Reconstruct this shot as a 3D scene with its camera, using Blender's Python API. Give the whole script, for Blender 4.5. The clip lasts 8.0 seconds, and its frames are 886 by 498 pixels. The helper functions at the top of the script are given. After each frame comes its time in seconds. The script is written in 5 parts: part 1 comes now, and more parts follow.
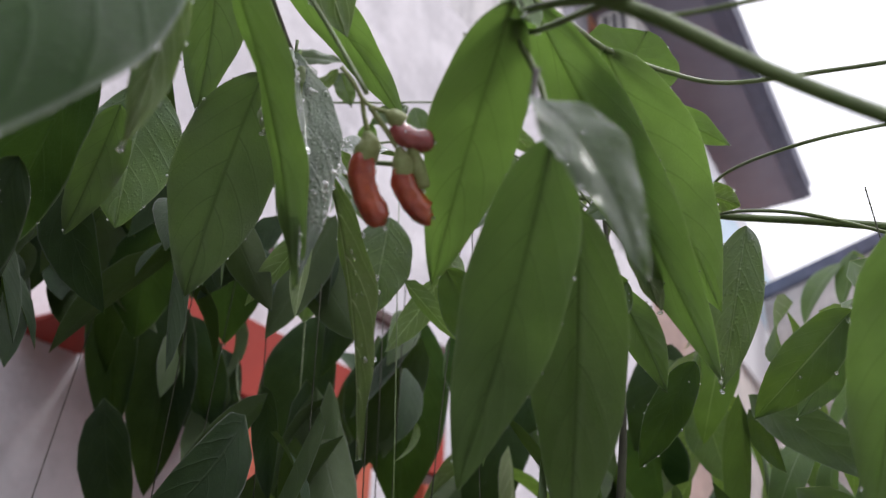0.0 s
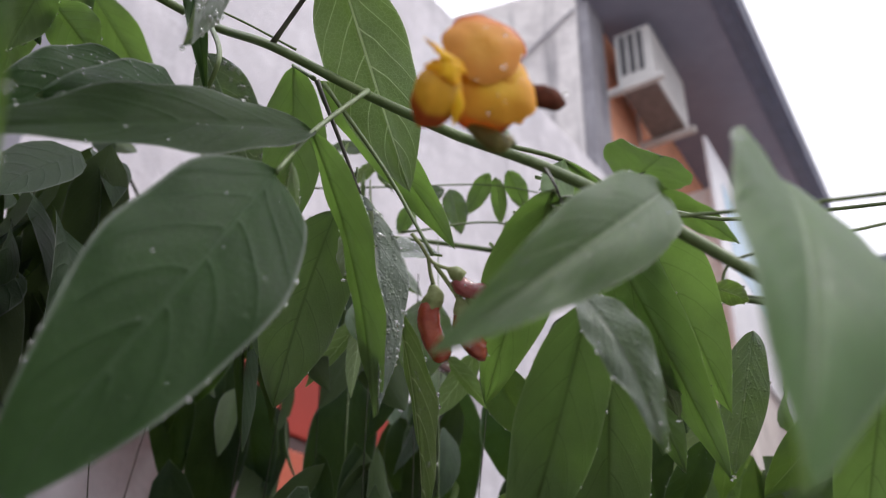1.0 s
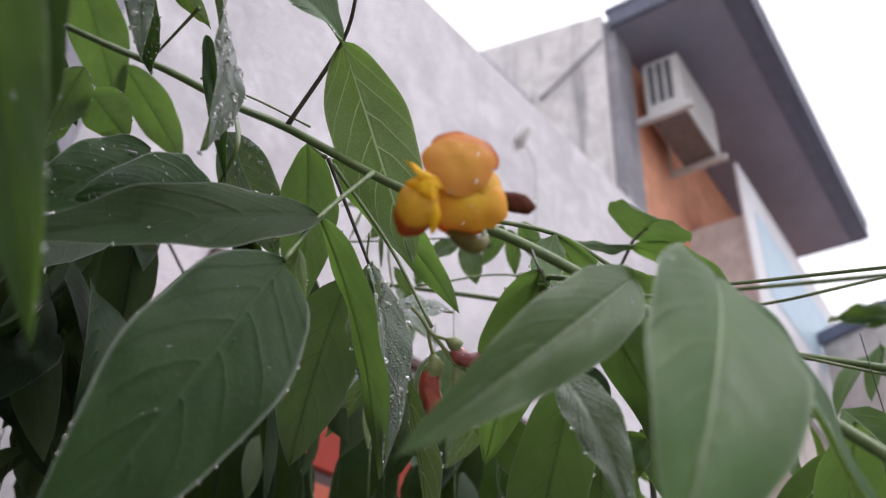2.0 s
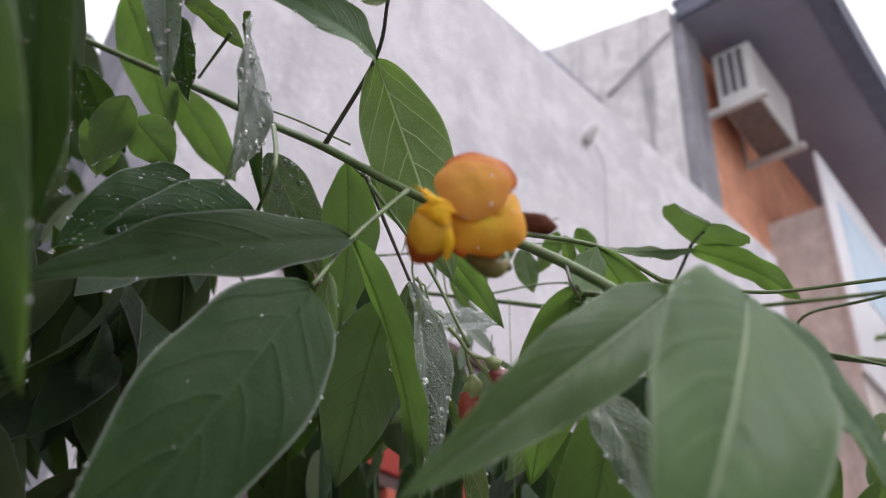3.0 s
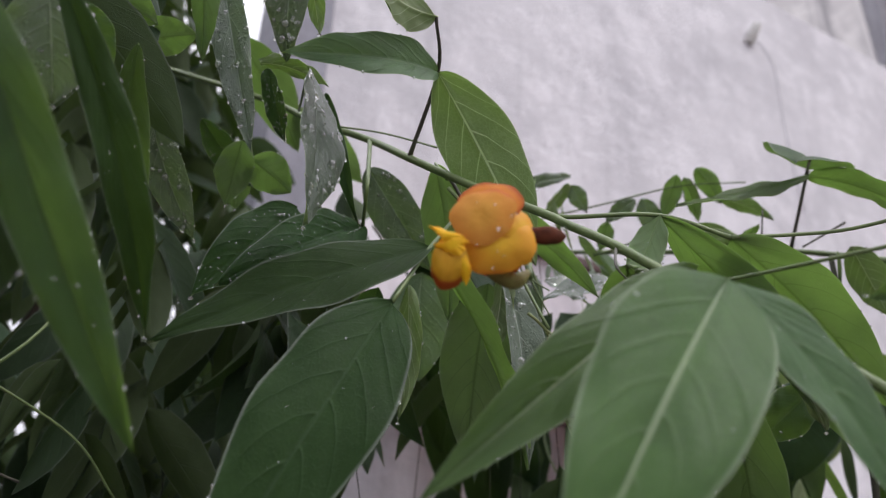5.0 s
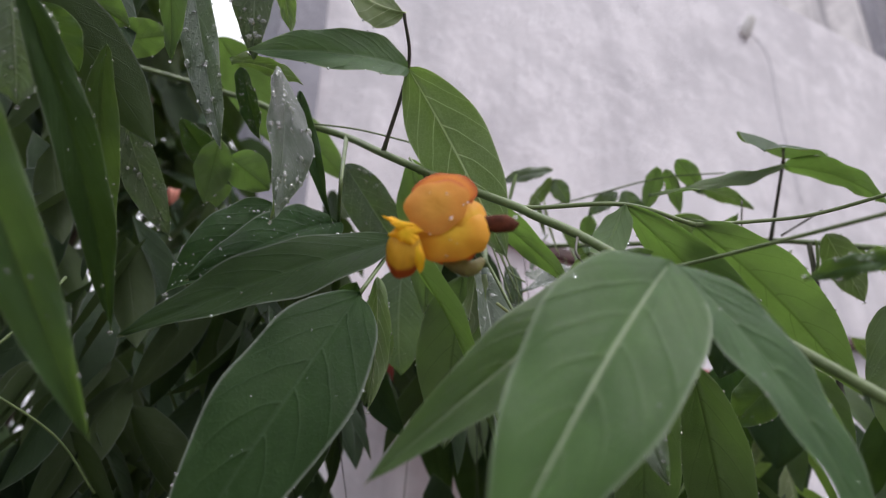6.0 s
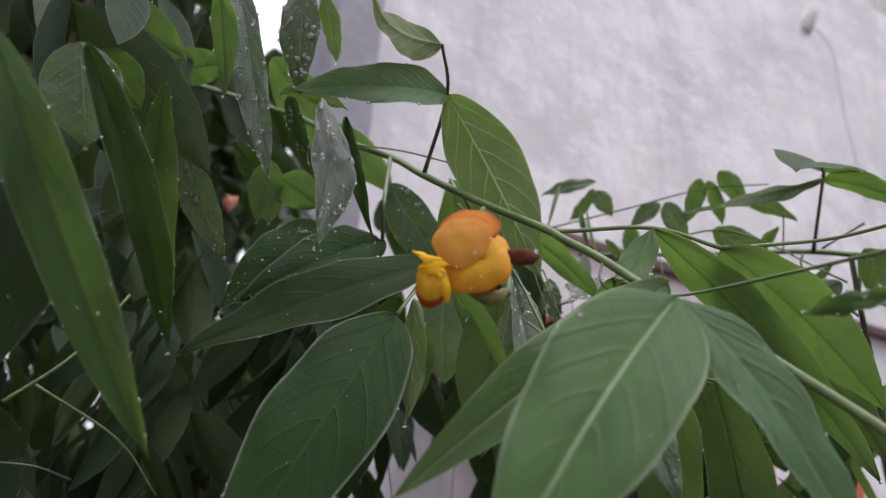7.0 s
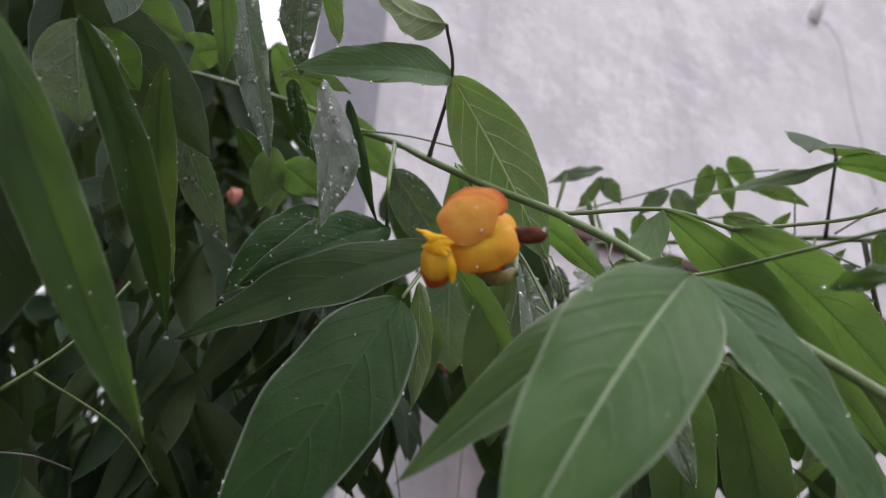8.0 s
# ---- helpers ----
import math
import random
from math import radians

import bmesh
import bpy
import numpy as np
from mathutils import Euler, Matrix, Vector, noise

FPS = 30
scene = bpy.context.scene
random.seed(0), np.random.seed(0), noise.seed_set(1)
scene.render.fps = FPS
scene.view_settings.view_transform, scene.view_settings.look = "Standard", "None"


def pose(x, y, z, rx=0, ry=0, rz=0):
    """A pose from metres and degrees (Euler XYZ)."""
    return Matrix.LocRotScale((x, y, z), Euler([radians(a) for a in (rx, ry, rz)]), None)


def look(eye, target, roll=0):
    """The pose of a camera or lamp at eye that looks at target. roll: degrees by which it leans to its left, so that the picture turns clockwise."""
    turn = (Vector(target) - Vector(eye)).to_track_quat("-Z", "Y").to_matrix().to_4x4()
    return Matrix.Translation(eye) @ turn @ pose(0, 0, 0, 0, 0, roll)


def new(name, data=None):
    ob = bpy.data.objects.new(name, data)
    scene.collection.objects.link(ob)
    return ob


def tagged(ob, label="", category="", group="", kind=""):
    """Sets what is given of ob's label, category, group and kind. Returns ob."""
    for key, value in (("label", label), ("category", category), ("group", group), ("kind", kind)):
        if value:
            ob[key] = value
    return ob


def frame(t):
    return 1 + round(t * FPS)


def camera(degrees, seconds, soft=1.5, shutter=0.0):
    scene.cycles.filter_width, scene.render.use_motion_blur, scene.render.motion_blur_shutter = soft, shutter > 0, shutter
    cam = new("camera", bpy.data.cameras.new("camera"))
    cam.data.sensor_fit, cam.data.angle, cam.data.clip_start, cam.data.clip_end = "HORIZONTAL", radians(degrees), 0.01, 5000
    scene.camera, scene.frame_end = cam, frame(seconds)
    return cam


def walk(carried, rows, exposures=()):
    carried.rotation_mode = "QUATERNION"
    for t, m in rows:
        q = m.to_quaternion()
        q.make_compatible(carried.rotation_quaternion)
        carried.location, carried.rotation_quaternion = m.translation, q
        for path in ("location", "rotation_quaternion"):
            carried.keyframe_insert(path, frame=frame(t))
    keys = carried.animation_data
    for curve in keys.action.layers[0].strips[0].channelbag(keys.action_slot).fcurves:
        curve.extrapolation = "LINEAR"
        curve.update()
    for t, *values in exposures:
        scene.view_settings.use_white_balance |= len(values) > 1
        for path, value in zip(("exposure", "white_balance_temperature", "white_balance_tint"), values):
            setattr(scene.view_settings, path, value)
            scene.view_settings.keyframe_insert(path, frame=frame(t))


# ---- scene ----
cam = camera(55.0, 8.0, 1.1)
PATH = [
    (0, (0.12694, 0.13431, 1.57273), (0.02867, 0.98971, 2.08051), 2.25),
    (0.5, (0.12460, 0.11802, 1.56801), (0.04763, 0.96126, 2.09103), 1.03),
    (1, (0.12247, 0.08269, 1.57855), (0.00331, 0.92564, 2.10318), 2.37),
    (2.5, (0.14231, 0.06079, 1.58061), (-0.04456, 0.86799, 2.14053), 3.58),
    (3, (0.14511, 0.06536, 1.58676), (-0.09335, 0.86589, 2.13657), 4.43),
    (3.5, (0.15200, 0.07572, 1.58821), (-0.09192, 0.89284, 2.11054), 4.01),
    (4, (0.17003, 0.04695, 1.58596), (-0.18691, 0.83354, 2.08980), 4.26),
    (5.5, (0.19081, 0.04791, 1.59019), (-0.26137, 0.80635, 2.06954), 2.06),
    (6, (0.19784, 0.05020, 1.58539), (-0.24850, 0.80518, 2.06579), 1.34),
    (6.5, (0.20987, 0.04101, 1.58239), (-0.25518, 0.78592, 2.06075), 2.07),
    (7, (0.21332, 0.03885, 1.58566), (-0.29075, 0.76039, 2.06030), 3.39),
    (7.5, (0.20834, 0.05081, 1.58530), (-0.29854, 0.77216, 2.05724), 3.17),
    (8, (0.20928, 0.04541, 1.58512), (-0.30194, 0.76503, 2.05501), 3.26),
]
walk(cam, [(t, look(eye, target, roll)) for t, eye, target, roll in PATH],
     [(0.0, 0.42), (0.5, 0.39), (1.0, 0.34), (2.5, 0.29), (4.0, 0.22), (6.0, 0.22), (8.0, 0.22)])
cam.data.dof.use_dof = True
cam.data.dof.focus_distance = 0.28
cam.data.dof.aperture_fstop = 16.0

# ---- light ----
world = bpy.data.worlds.new("overcast_sky")
world.use_nodes = True
scene.world = world
wn, wl = world.node_tree.nodes, world.node_tree.links
sky = wn.new("ShaderNodeTexSky")
sky.sky_type = "NISHITA"
sky.sun_disc = False
sky.sun_elevation, sky.sun_rotation = radians(59), radians(90)
sky.dust_density = 4.0
up = wn.new("ShaderNodeSeparateXYZ")
wl.new(wn.new("ShaderNodeTexCoord").outputs["Generated"], up.inputs[0])
lift = wn.new("ShaderNodeMapRange")
wl.new(up.outputs[2], lift.inputs[0])
lift.inputs[3].default_value, lift.inputs[4].default_value = 0.42, 1.26
cloud = wn.new("ShaderNodeMix")
cloud.data_type, cloud.blend_type = "RGBA", "MULTIPLY"
cloud.inputs[0].default_value = 1.0
cloud.inputs[6].default_value = (10.6, 10.4, 11.2, 1)
wl.new(lift.outputs[0], cloud.inputs[7])
grey = wn.new("ShaderNodeMix")
grey.data_type = "RGBA"
grey.inputs[0].default_value = 0.88
wl.new(sky.outputs[0], grey.inputs[6])
wl.new(cloud.outputs[2], grey.inputs[7])
wl.new(grey.outputs[2], wn["Background"].inputs[0])
wn["Background"].inputs[1].default_value = 0.13

sun = new("sun", bpy.data.lights.new("sun", "SUN"))
sun.data.energy, sun.data.angle, sun.data.color = 1.0, radians(10), (1.0, 0.98, 0.95)
sun.matrix_world = look((4.5, 0.5, 9), (0, 0.5, 1.5))

# ---- materials ----


def nodes_of(name):
    m = bpy.data.materials.new(name)
    m.use_nodes = True
    nt = m.node_tree
    return m, nt, nt.nodes["Principled BSDF"]


def math_node(nt, op, a, b=None, c=None):
    n = nt.nodes.new("ShaderNodeMath")
    n.operation = op
    for i, v in enumerate((a, b, c)):
        if v is None:
            continue
        if isinstance(v, (int, float)):
            n.inputs[i].default_value = v
        else:
            nt.links.new(v, n.inputs[i])
    return n.outputs[0]


def mix_colour(nt, fac, a, b, blend="MIX"):
    n = nt.nodes.new("ShaderNodeMix")
    n.data_type, n.blend_type = "RGBA", blend
    for i, v in ((0, fac), (6, a), (7, b)):
        if isinstance(v, (int, float)):
            n.inputs[i].default_value = v
        elif isinstance(v, tuple):
            n.inputs[i].default_value = (*v, 1)
        else:
            nt.links.new(v, n.inputs[i])
    return n.outputs[2]


def noise_node(nt, scale, detail=3.0, rough=0.55, coords=None):
    n = nt.nodes.new("ShaderNodeTexNoise")
    n.inputs["Scale"].default_value, n.inputs["Detail"].default_value, n.inputs["Roughness"].default_value = scale, detail, rough
    if coords is None:
        coords = nt.nodes.new("ShaderNodeTexCoord").outputs["Object"]
    nt.links.new(coords, n.inputs["Vector"])
    return n.outputs["Fac"]


def bump(nt, bsdf, height, strength, distance):
    n = nt.nodes.new("ShaderNodeBump")
    n.inputs["Strength"].default_value, n.inputs["Distance"].default_value = strength, distance
    nt.links.new(height, n.inputs["Height"])
    nt.links.new(n.outputs[0], bsdf.inputs["Normal"])


def smooth_step(nt, value, lo, hi):
    n = nt.nodes.new("ShaderNodeMapRange")
    n.interpolation_type = "SMOOTHSTEP"
    nt.links.new(value, n.inputs[0])
    n.inputs[1].default_value, n.inputs[2].default_value = lo, hi
    return n.outputs[0]


VEIN_PAIRS, VEIN_SWEEP = 6.5, 0.29


def leaf_material(name, colour, dark, vein, through_colour, share, rough, vein_show, coat=0.0, spec=0.4, relief=0.0013, vein_through=0.8, film=0.0, mid_show=None, sunk=0.0):
    """A leaf's skin: pinnate veins along the blade's own coordinates, a fine net, mottling, gloss and light that shines through."""
    m, nt, bsdf = nodes_of(name)
    uv = nt.nodes.new("ShaderNodeUVMap").outputs[0]
    sep = nt.nodes.new("ShaderNodeSeparateXYZ")
    nt.links.new(uv, sep.inputs[0])
    info = nt.nodes.new("ShaderNodeObjectInfo")
    signed = math_node(nt, "MULTIPLY_ADD", sep.outputs[0], 2.0, -1.0)
    across = math_node(nt, "ABSOLUTE", signed)
    along = sep.outputs[1]
    wob = noise_node(nt, 70.0, 2.0)
    half = math_node(nt, "MULTIPLY", math_node(nt, "GREATER_THAN", signed, 0.0), 0.05)
    curve = math_node(nt, "MULTIPLY", math_node(nt, "POWER", across, 1.3), VEIN_SWEEP)
    phase = math_node(nt, "ADD", math_node(nt, "SUBTRACT", along, curve), math_node(nt, "MULTIPLY_ADD", wob, 0.05, math_node(nt, "SUBTRACT", half, 0.025)))
    tri = math_node(nt, "ABSOLUTE", math_node(nt, "MULTIPLY_ADD", math_node(nt, "FRACT", math_node(nt, "MULTIPLY", phase, VEIN_PAIRS)), 2.0, -1.0))
    side = math_node(nt, "MULTIPLY", smooth_step(nt, tri, 0.90, 0.97), math_node(nt, "MULTIPLY_ADD", across, -0.6, 1.0))
    valley = smooth_step(nt, tri, 0.55, 1.0)
    mid = smooth_step(nt, math_node(nt, "MULTIPLY", across, -1.0), -0.042, -0.014)
    margin = smooth_step(nt, across, 0.93, 0.985)
    cells = nt.nodes.new("ShaderNodeTexVoronoi")
    cells.feature = "DISTANCE_TO_EDGE"
    cells.inputs["Scale"].default_value = 11.0
    stretch = nt.nodes.new("ShaderNodeMapping")
    nt.links.new(uv, stretch.inputs[0])
    stretch.inputs["Scale"].default_value = (2.0, 5.0, 1.0)
    nt.links.new(stretch.outputs[0], cells.inputs["Vector"])
    net = smooth_step(nt, math_node(nt, "MULTIPLY", cells.outputs["Distance"], -1.0), -0.09, -0.02)
    fine = noise_node(nt, 1400.0, 4.0, 0.7)
    veins = math_node(nt, "MAXIMUM", side, mid)
    blotch = noise_node(nt, 45.0, 4.0, 0.6)
    speck = smooth_step(nt, noise_node(nt, 300.0, 4.0, 0.7), 0.45, 0.7)
    c = mix_colour(nt, smooth_step(nt, blotch, 0.3, 0.75), dark, colour)
    c = mix_colour(nt, math_node(nt, "MULTIPLY", speck, 0.25), c, dark)
    c = mix_colour(nt, math_node(nt, "MULTIPLY", net, vein_show * 0.16), c, vein)
    c = mix_colour(nt, math_node(nt, "MULTIPLY", side, vein_show * 0.8), c, vein)
    c = mix_colour(nt, math_node(nt, "MULTIPLY", mid, min(1.0, mid_show or vein_show * 1.2)), c, vein)
    # Pale margin; the wet rim's highlight is put into the colour here.
    c = mix_colour(nt, math_node(nt, "MULTIPLY", margin, 0.42), c, tuple(0.5 * v + 0.25 for v in vein))
    hue = nt.nodes.new("ShaderNodeHueSaturation")
    nt.links.new(c, hue.inputs["Color"])
    nt.links.new(math_node(nt, "MULTIPLY_ADD", info.outputs["Random"], 0.035, 0.482), hue.inputs["Hue"])
    nt.links.new(math_node(nt, "MULTIPLY_ADD", info.outputs["Random"], 0.4, 0.8), hue.inputs["Value"])
    nt.links.new(hue.outputs[0], bsdf.inputs["Base Color"])
    nt.links.new(math_node(nt, "MULTIPLY_ADD", blotch, 0.3, rough - 0.15), bsdf.inputs["Roughness"])
    bsdf.inputs["Specular IOR Level"].default_value = spec
    bsdf.inputs["Coat Weight"].default_value, bsdf.inputs["Coat Roughness"].default_value = coat, 0.18
    height = math_node(nt, "ADD", math_node(nt, "MULTIPLY", veins, -0.7 if sunk else 0.6), math_node(nt, "ADD", math_node(nt, "MULTIPLY", fine, 0.15), math_node(nt, "ADD", math_node(nt, "MULTIPLY", valley, -0.15 - 0.35 * sunk), math_node(nt, "MULTIPLY", net, -0.16))))
    if film:
        beads = nt.nodes.new("ShaderNodeTexVoronoi")
        beads.inputs["Scale"].default_value = 620.0
        nt.links.new(nt.nodes.new("ShaderNodeTexCoord").outputs["Object"], beads.inputs["Vector"])
        dome = smooth_step(nt, math_node(nt, "MULTIPLY", beads.outputs["Distance"], -1.0), -0.42, -0.1)
        where = smooth_step(nt, noise_node(nt, 160.0, 3.0, 0.6), 0.42, 0.58)
        height = math_node(nt, "ADD", height, math_node(nt, "MULTIPLY", math_node(nt, "MULTIPLY", dome, where), film))
    bump(nt, bsdf, height, 0.55, relief)
    tr = nt.nodes.new("ShaderNodeBsdfTranslucent")
    tc = mix_colour(nt, smooth_step(nt, blotch, 0.25, 0.8), tuple(v * 0.78 for v in through_colour), through_colour)
    tc = mix_colour(nt, math_node(nt, "MULTIPLY", math_node(nt, "MAXIMUM", veins, math_node(nt, "MULTIPLY", net, 0.12)), 0.75), tc, tuple(min(1.0, v * vein_through) for v in through_colour))
    nt.links.new(tc, tr.inputs[0])
    mix = nt.nodes.new("ShaderNodeMixShader")
    mix.inputs[0].default_value = share
    nt.links.new(bsdf.outputs[0], mix.inputs[1])
    nt.links.new(tr.outputs[0], mix.inputs[2])
    nt.links.new(mix.outputs[0], nt.nodes["Material Output"].inputs["Surface"])
    return m


LEAF_TOP = leaf_material("leaf_upper", (0.046, 0.088, 0.032), (0.028, 0.060, 0.022), (0.13, 0.18, 0.10), (0.60, 0.82, 0.34), 0.38, 0.46, 0.42, 0.0, 0.22, 0.0018, sunk=0.3)
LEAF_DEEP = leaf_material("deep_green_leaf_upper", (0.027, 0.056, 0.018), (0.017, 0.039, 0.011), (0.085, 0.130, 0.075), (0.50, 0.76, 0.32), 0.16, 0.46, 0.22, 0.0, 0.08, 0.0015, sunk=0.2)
LEAF_MIST = leaf_material("misted_leaf_upper", (0.200, 0.262, 0.192), (0.135, 0.185, 0.130), (0.40, 0.46, 0.37), (0.58, 0.78, 0.38), 0.30, 0.38, 0.55, 0.45, 0.45, 0.0022, film=1.0, mid_show=0.8, sunk=0.2)
LEAF_YOUNG = leaf_material("young_leaf_upper", (0.074, 0.146, 0.048), (0.050, 0.106, 0.033), (0.36, 0.44, 0.29), (0.60, 0.82, 0.34), 0.37, 0.44, 0.22, 0.0, 0.24, 0.0009, mid_show=0.9, sunk=0.15)
LEAF_MATURE = leaf_material("mature_leaf_upper", (0.078, 0.136, 0.058), (0.054, 0.102, 0.042), (0.22, 0.28, 0.18), (0.56, 0.78, 0.34), 0.32, 0.44, 0.34, 0.0, 0.28, 0.0024, mid_show=0.7, sunk=0.25)
LEAF_WET = leaf_material("leaf_upper_wet", (0.125, 0.162, 0.124), (0.070, 0.098, 0.070), (0.34, 0.40, 0.33), (0.55, 0.74, 0.42), 0.22, 0.30, 0.55, 0.55, 0.5, 0.0026, film=1.2)
LEAF_BEADED = leaf_material("beaded_leaf_upper", (0.080, 0.108, 0.078), (0.050, 0.074, 0.048), (0.22, 0.27, 0.20), (0.52, 0.72, 0.40), 0.22, 0.34, 0.5, 0.4, 0.45, 0.0026, film=0.7)
LEAF_UNDER = leaf_material("leaf_underside", (0.225, 0.292, 0.145), (0.165, 0.225, 0.102), (0.80, 0.84, 0.62), (0.67, 0.84, 0.29), 0.47, 0.52, 1.0, 0.0, 0.36, 0.0020, vein_through=1.22)
# Lit and shaded copies of one underside; light and shade are put into the colours.
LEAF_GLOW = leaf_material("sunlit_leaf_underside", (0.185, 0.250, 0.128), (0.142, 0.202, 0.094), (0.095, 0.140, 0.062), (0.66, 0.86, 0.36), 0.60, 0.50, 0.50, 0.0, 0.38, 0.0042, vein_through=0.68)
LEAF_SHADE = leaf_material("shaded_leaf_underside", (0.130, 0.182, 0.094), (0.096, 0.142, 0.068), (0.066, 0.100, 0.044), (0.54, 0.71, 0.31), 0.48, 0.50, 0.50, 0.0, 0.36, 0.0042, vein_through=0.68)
# Darker copy of the leaf skin: shade among the foliage is put into the colour.
LEAF_SHADOWED = leaf_material("shadowed_leaf_upper", (0.034, 0.063, 0.032), (0.021, 0.042, 0.021), (0.07, 0.10, 0.06), (0.50, 0.68, 0.30), 0.18, 0.50, 0.35, 0.0, 0.11, sunk=0.3)
LEAF_SHADOWED_UNDER = leaf_material("shadowed_leaf_underside", (0.070, 0.110, 0.045), (0.050, 0.085, 0.032), (0.14, 0.19, 0.10), (0.50, 0.68, 0.20), 0.30, 0.55, 0.5, 0.0, 0.3)


def plain_material(name, colour, other, scale, rough, detail=4.0, relief=0.0, relief_scale=200.0, metal=0.0, spec=0.5, share=0.0, through_colour=(1, 1, 1)):
    m, nt, bsdf = nodes_of(name)
    a = smooth_step(nt, noise_node(nt, scale, detail, 0.62), 0.3, 0.72)
    b = noise_node(nt, scale * 9.0, 3.0, 0.6)
    c = mix_colour(nt, a, other, colour)
    c = mix_colour(nt, math_node(nt, "MULTIPLY", b, 0.35), c, tuple(v * 0.7 for v in other))
    nt.links.new(c, bsdf.inputs["Base Color"])
    bsdf.inputs["Roughness"].default_value, bsdf.inputs["Metallic"].default_value = rough, metal
    bsdf.inputs["Specular IOR Level"].default_value = spec
    if relief:
        bump(nt, bsdf, noise_node(nt, relief_scale, 5.0, 0.65), 0.5, relief)
    if share:
        tr = nt.nodes.new("ShaderNodeBsdfTranslucent")
        tr.inputs[0].default_value = (*through_colour, 1)
        mix = nt.nodes.new("ShaderNodeMixShader")
        mix.inputs[0].default_value = share
        nt.links.new(bsdf.outputs[0], mix.inputs[1])
        nt.links.new(tr.outputs[0], mix.inputs[2])
        nt.links.new(mix.outputs[0], nt.nodes["Material Output"].inputs["Surface"])
    return m


STEM = plain_material("green_stem", (0.185, 0.245, 0.095), (0.11, 0.16, 0.055), 80.0, 0.42, relief=0.0004, relief_scale=900)
DARK_STEM = plain_material("purplish_stalk", (0.125, 0.125, 0.095), (0.085, 0.07, 0.065), 90.0, 0.45, relief=0.0003, relief_scale=900)
CALYX_OLIVE = plain_material("calyx_olive", (0.25, 0.24, 0.06), (0.17, 0.13, 0.035), 260.0, 0.6, relief=0.0004, relief_scale=1500)
CALYX = plain_material("calyx_green", (0.33, 0.40, 0.17), (0.24, 0.27, 0.10), 260.0, 0.5, relief=0.0004, relief_scale=1500)
BUD_RED = plain_material("bud_red", (0.52, 0.105, 0.045), (0.30, 0.045, 0.03), 160.0, 0.22, relief=0.0007, relief_scale=420)
BUD_MAROON = plain_material("bud_maroon", (0.42, 0.10, 0.10), (0.22, 0.035, 0.04), 200.0, 0.2, relief=0.0007, relief_scale=420)
BUD_BROWN = plain_material("bud_brown", (0.16, 0.045, 0.022), (0.075, 0.025, 0.015), 260.0, 0.75, relief=0.0005, relief_scale=1400, spec=0.2)

for skin in (BUD_RED, BUD_MAROON):
    coat = skin.node_tree.nodes["Principled BSDF"].inputs
    coat["Coat Weight"].default_value, coat["Coat Roughness"].default_value = 1.0, 0.1


def petal_material(name, heart, body, rim, rim_from, share=0.35):
    """A petal: one colour at its heart, another over its body, a third along its rim, with faint rays."""
    m, nt, bsdf = nodes_of(name)
    sep = nt.nodes.new("ShaderNodeSeparateXYZ")
    nt.links.new(nt.nodes.new("ShaderNodeUVMap").outputs[0], sep.inputs[0])
    cloud = noise_node(nt, 260.0, 4.0, 0.6)
    out = math_node(nt, "ADD", sep.outputs[0], math_node(nt, "MULTIPLY_ADD", cloud, 0.5, -0.25))
    c = mix_colour(nt, smooth_step(nt, out, 0.15, 0.85), heart, body)
    edge = smooth_step(nt, math_node(nt, "ADD", sep.outputs[1], math_node(nt, "MULTIPLY_ADD", cloud, 0.3, -0.15)), rim_from, rim_from + 0.22)
    c = mix_colour(nt, edge, c, rim)
    grain = noise_node(nt, 900.0, 3.0, 0.6)
    c = mix_colour(nt, math_node(nt, "MULTIPLY", grain, 0.3), c, tuple(v * 0.75 for v in body))
    nt.links.new(c, bsdf.inputs["Base Color"])
    bsdf.inputs["Roughness"].default_value = 0.5
    bsdf.inputs["Specular IOR Level"].default_value = 0.3
    bump(nt, bsdf, math_node(nt, "ADD", cloud, math_node(nt, "MULTIPLY", grain, 0.4)), 0.35, 0.0003)
    tr = nt.nodes.new("ShaderNodeBsdfTranslucent")
    nt.links.new(c, tr.inputs[0])
    mix = nt.nodes.new("ShaderNodeMixShader")
    mix.inputs[0].default_value = share
    nt.links.new(bsdf.outputs[0], mix.inputs[1])
    nt.links.new(tr.outputs[0], mix.inputs[2])
    nt.links.new(mix.outputs[0], nt.nodes["Material Output"].inputs["Surface"])
    return m


PETAL_STANDARD = petal_material("standard_petal_orange", (0.90, 0.50, 0.08), (0.85, 0.40, 0.07), (0.68, 0.13, 0.03), 0.78)
PETAL_WING = petal_material("wing_petal_yellow", (0.95, 0.62, 0.04), (0.89, 0.45, 0.04), (0.76, 0.26, 0.03), 0.82)
PETAL_BACK = petal_material("wing_petal_orange", (0.92, 0.42, 0.06), (0.86, 0.33, 0.05), (0.58, 0.11, 0.03), 0.78)
PETAL_FRILL = petal_material("keel_frill_yellow", (1.0, 0.68, 0.02), (1.0, 0.60, 0.02), (0.95, 0.50, 0.02), 0.9)
PETAL_POUCH = petal_material("keel_pouch_yellow", (0.88, 0.50, 0.04), (0.76, 0.42, 0.03), (0.46, 0.06, 0.02), 0.53, 0.25)

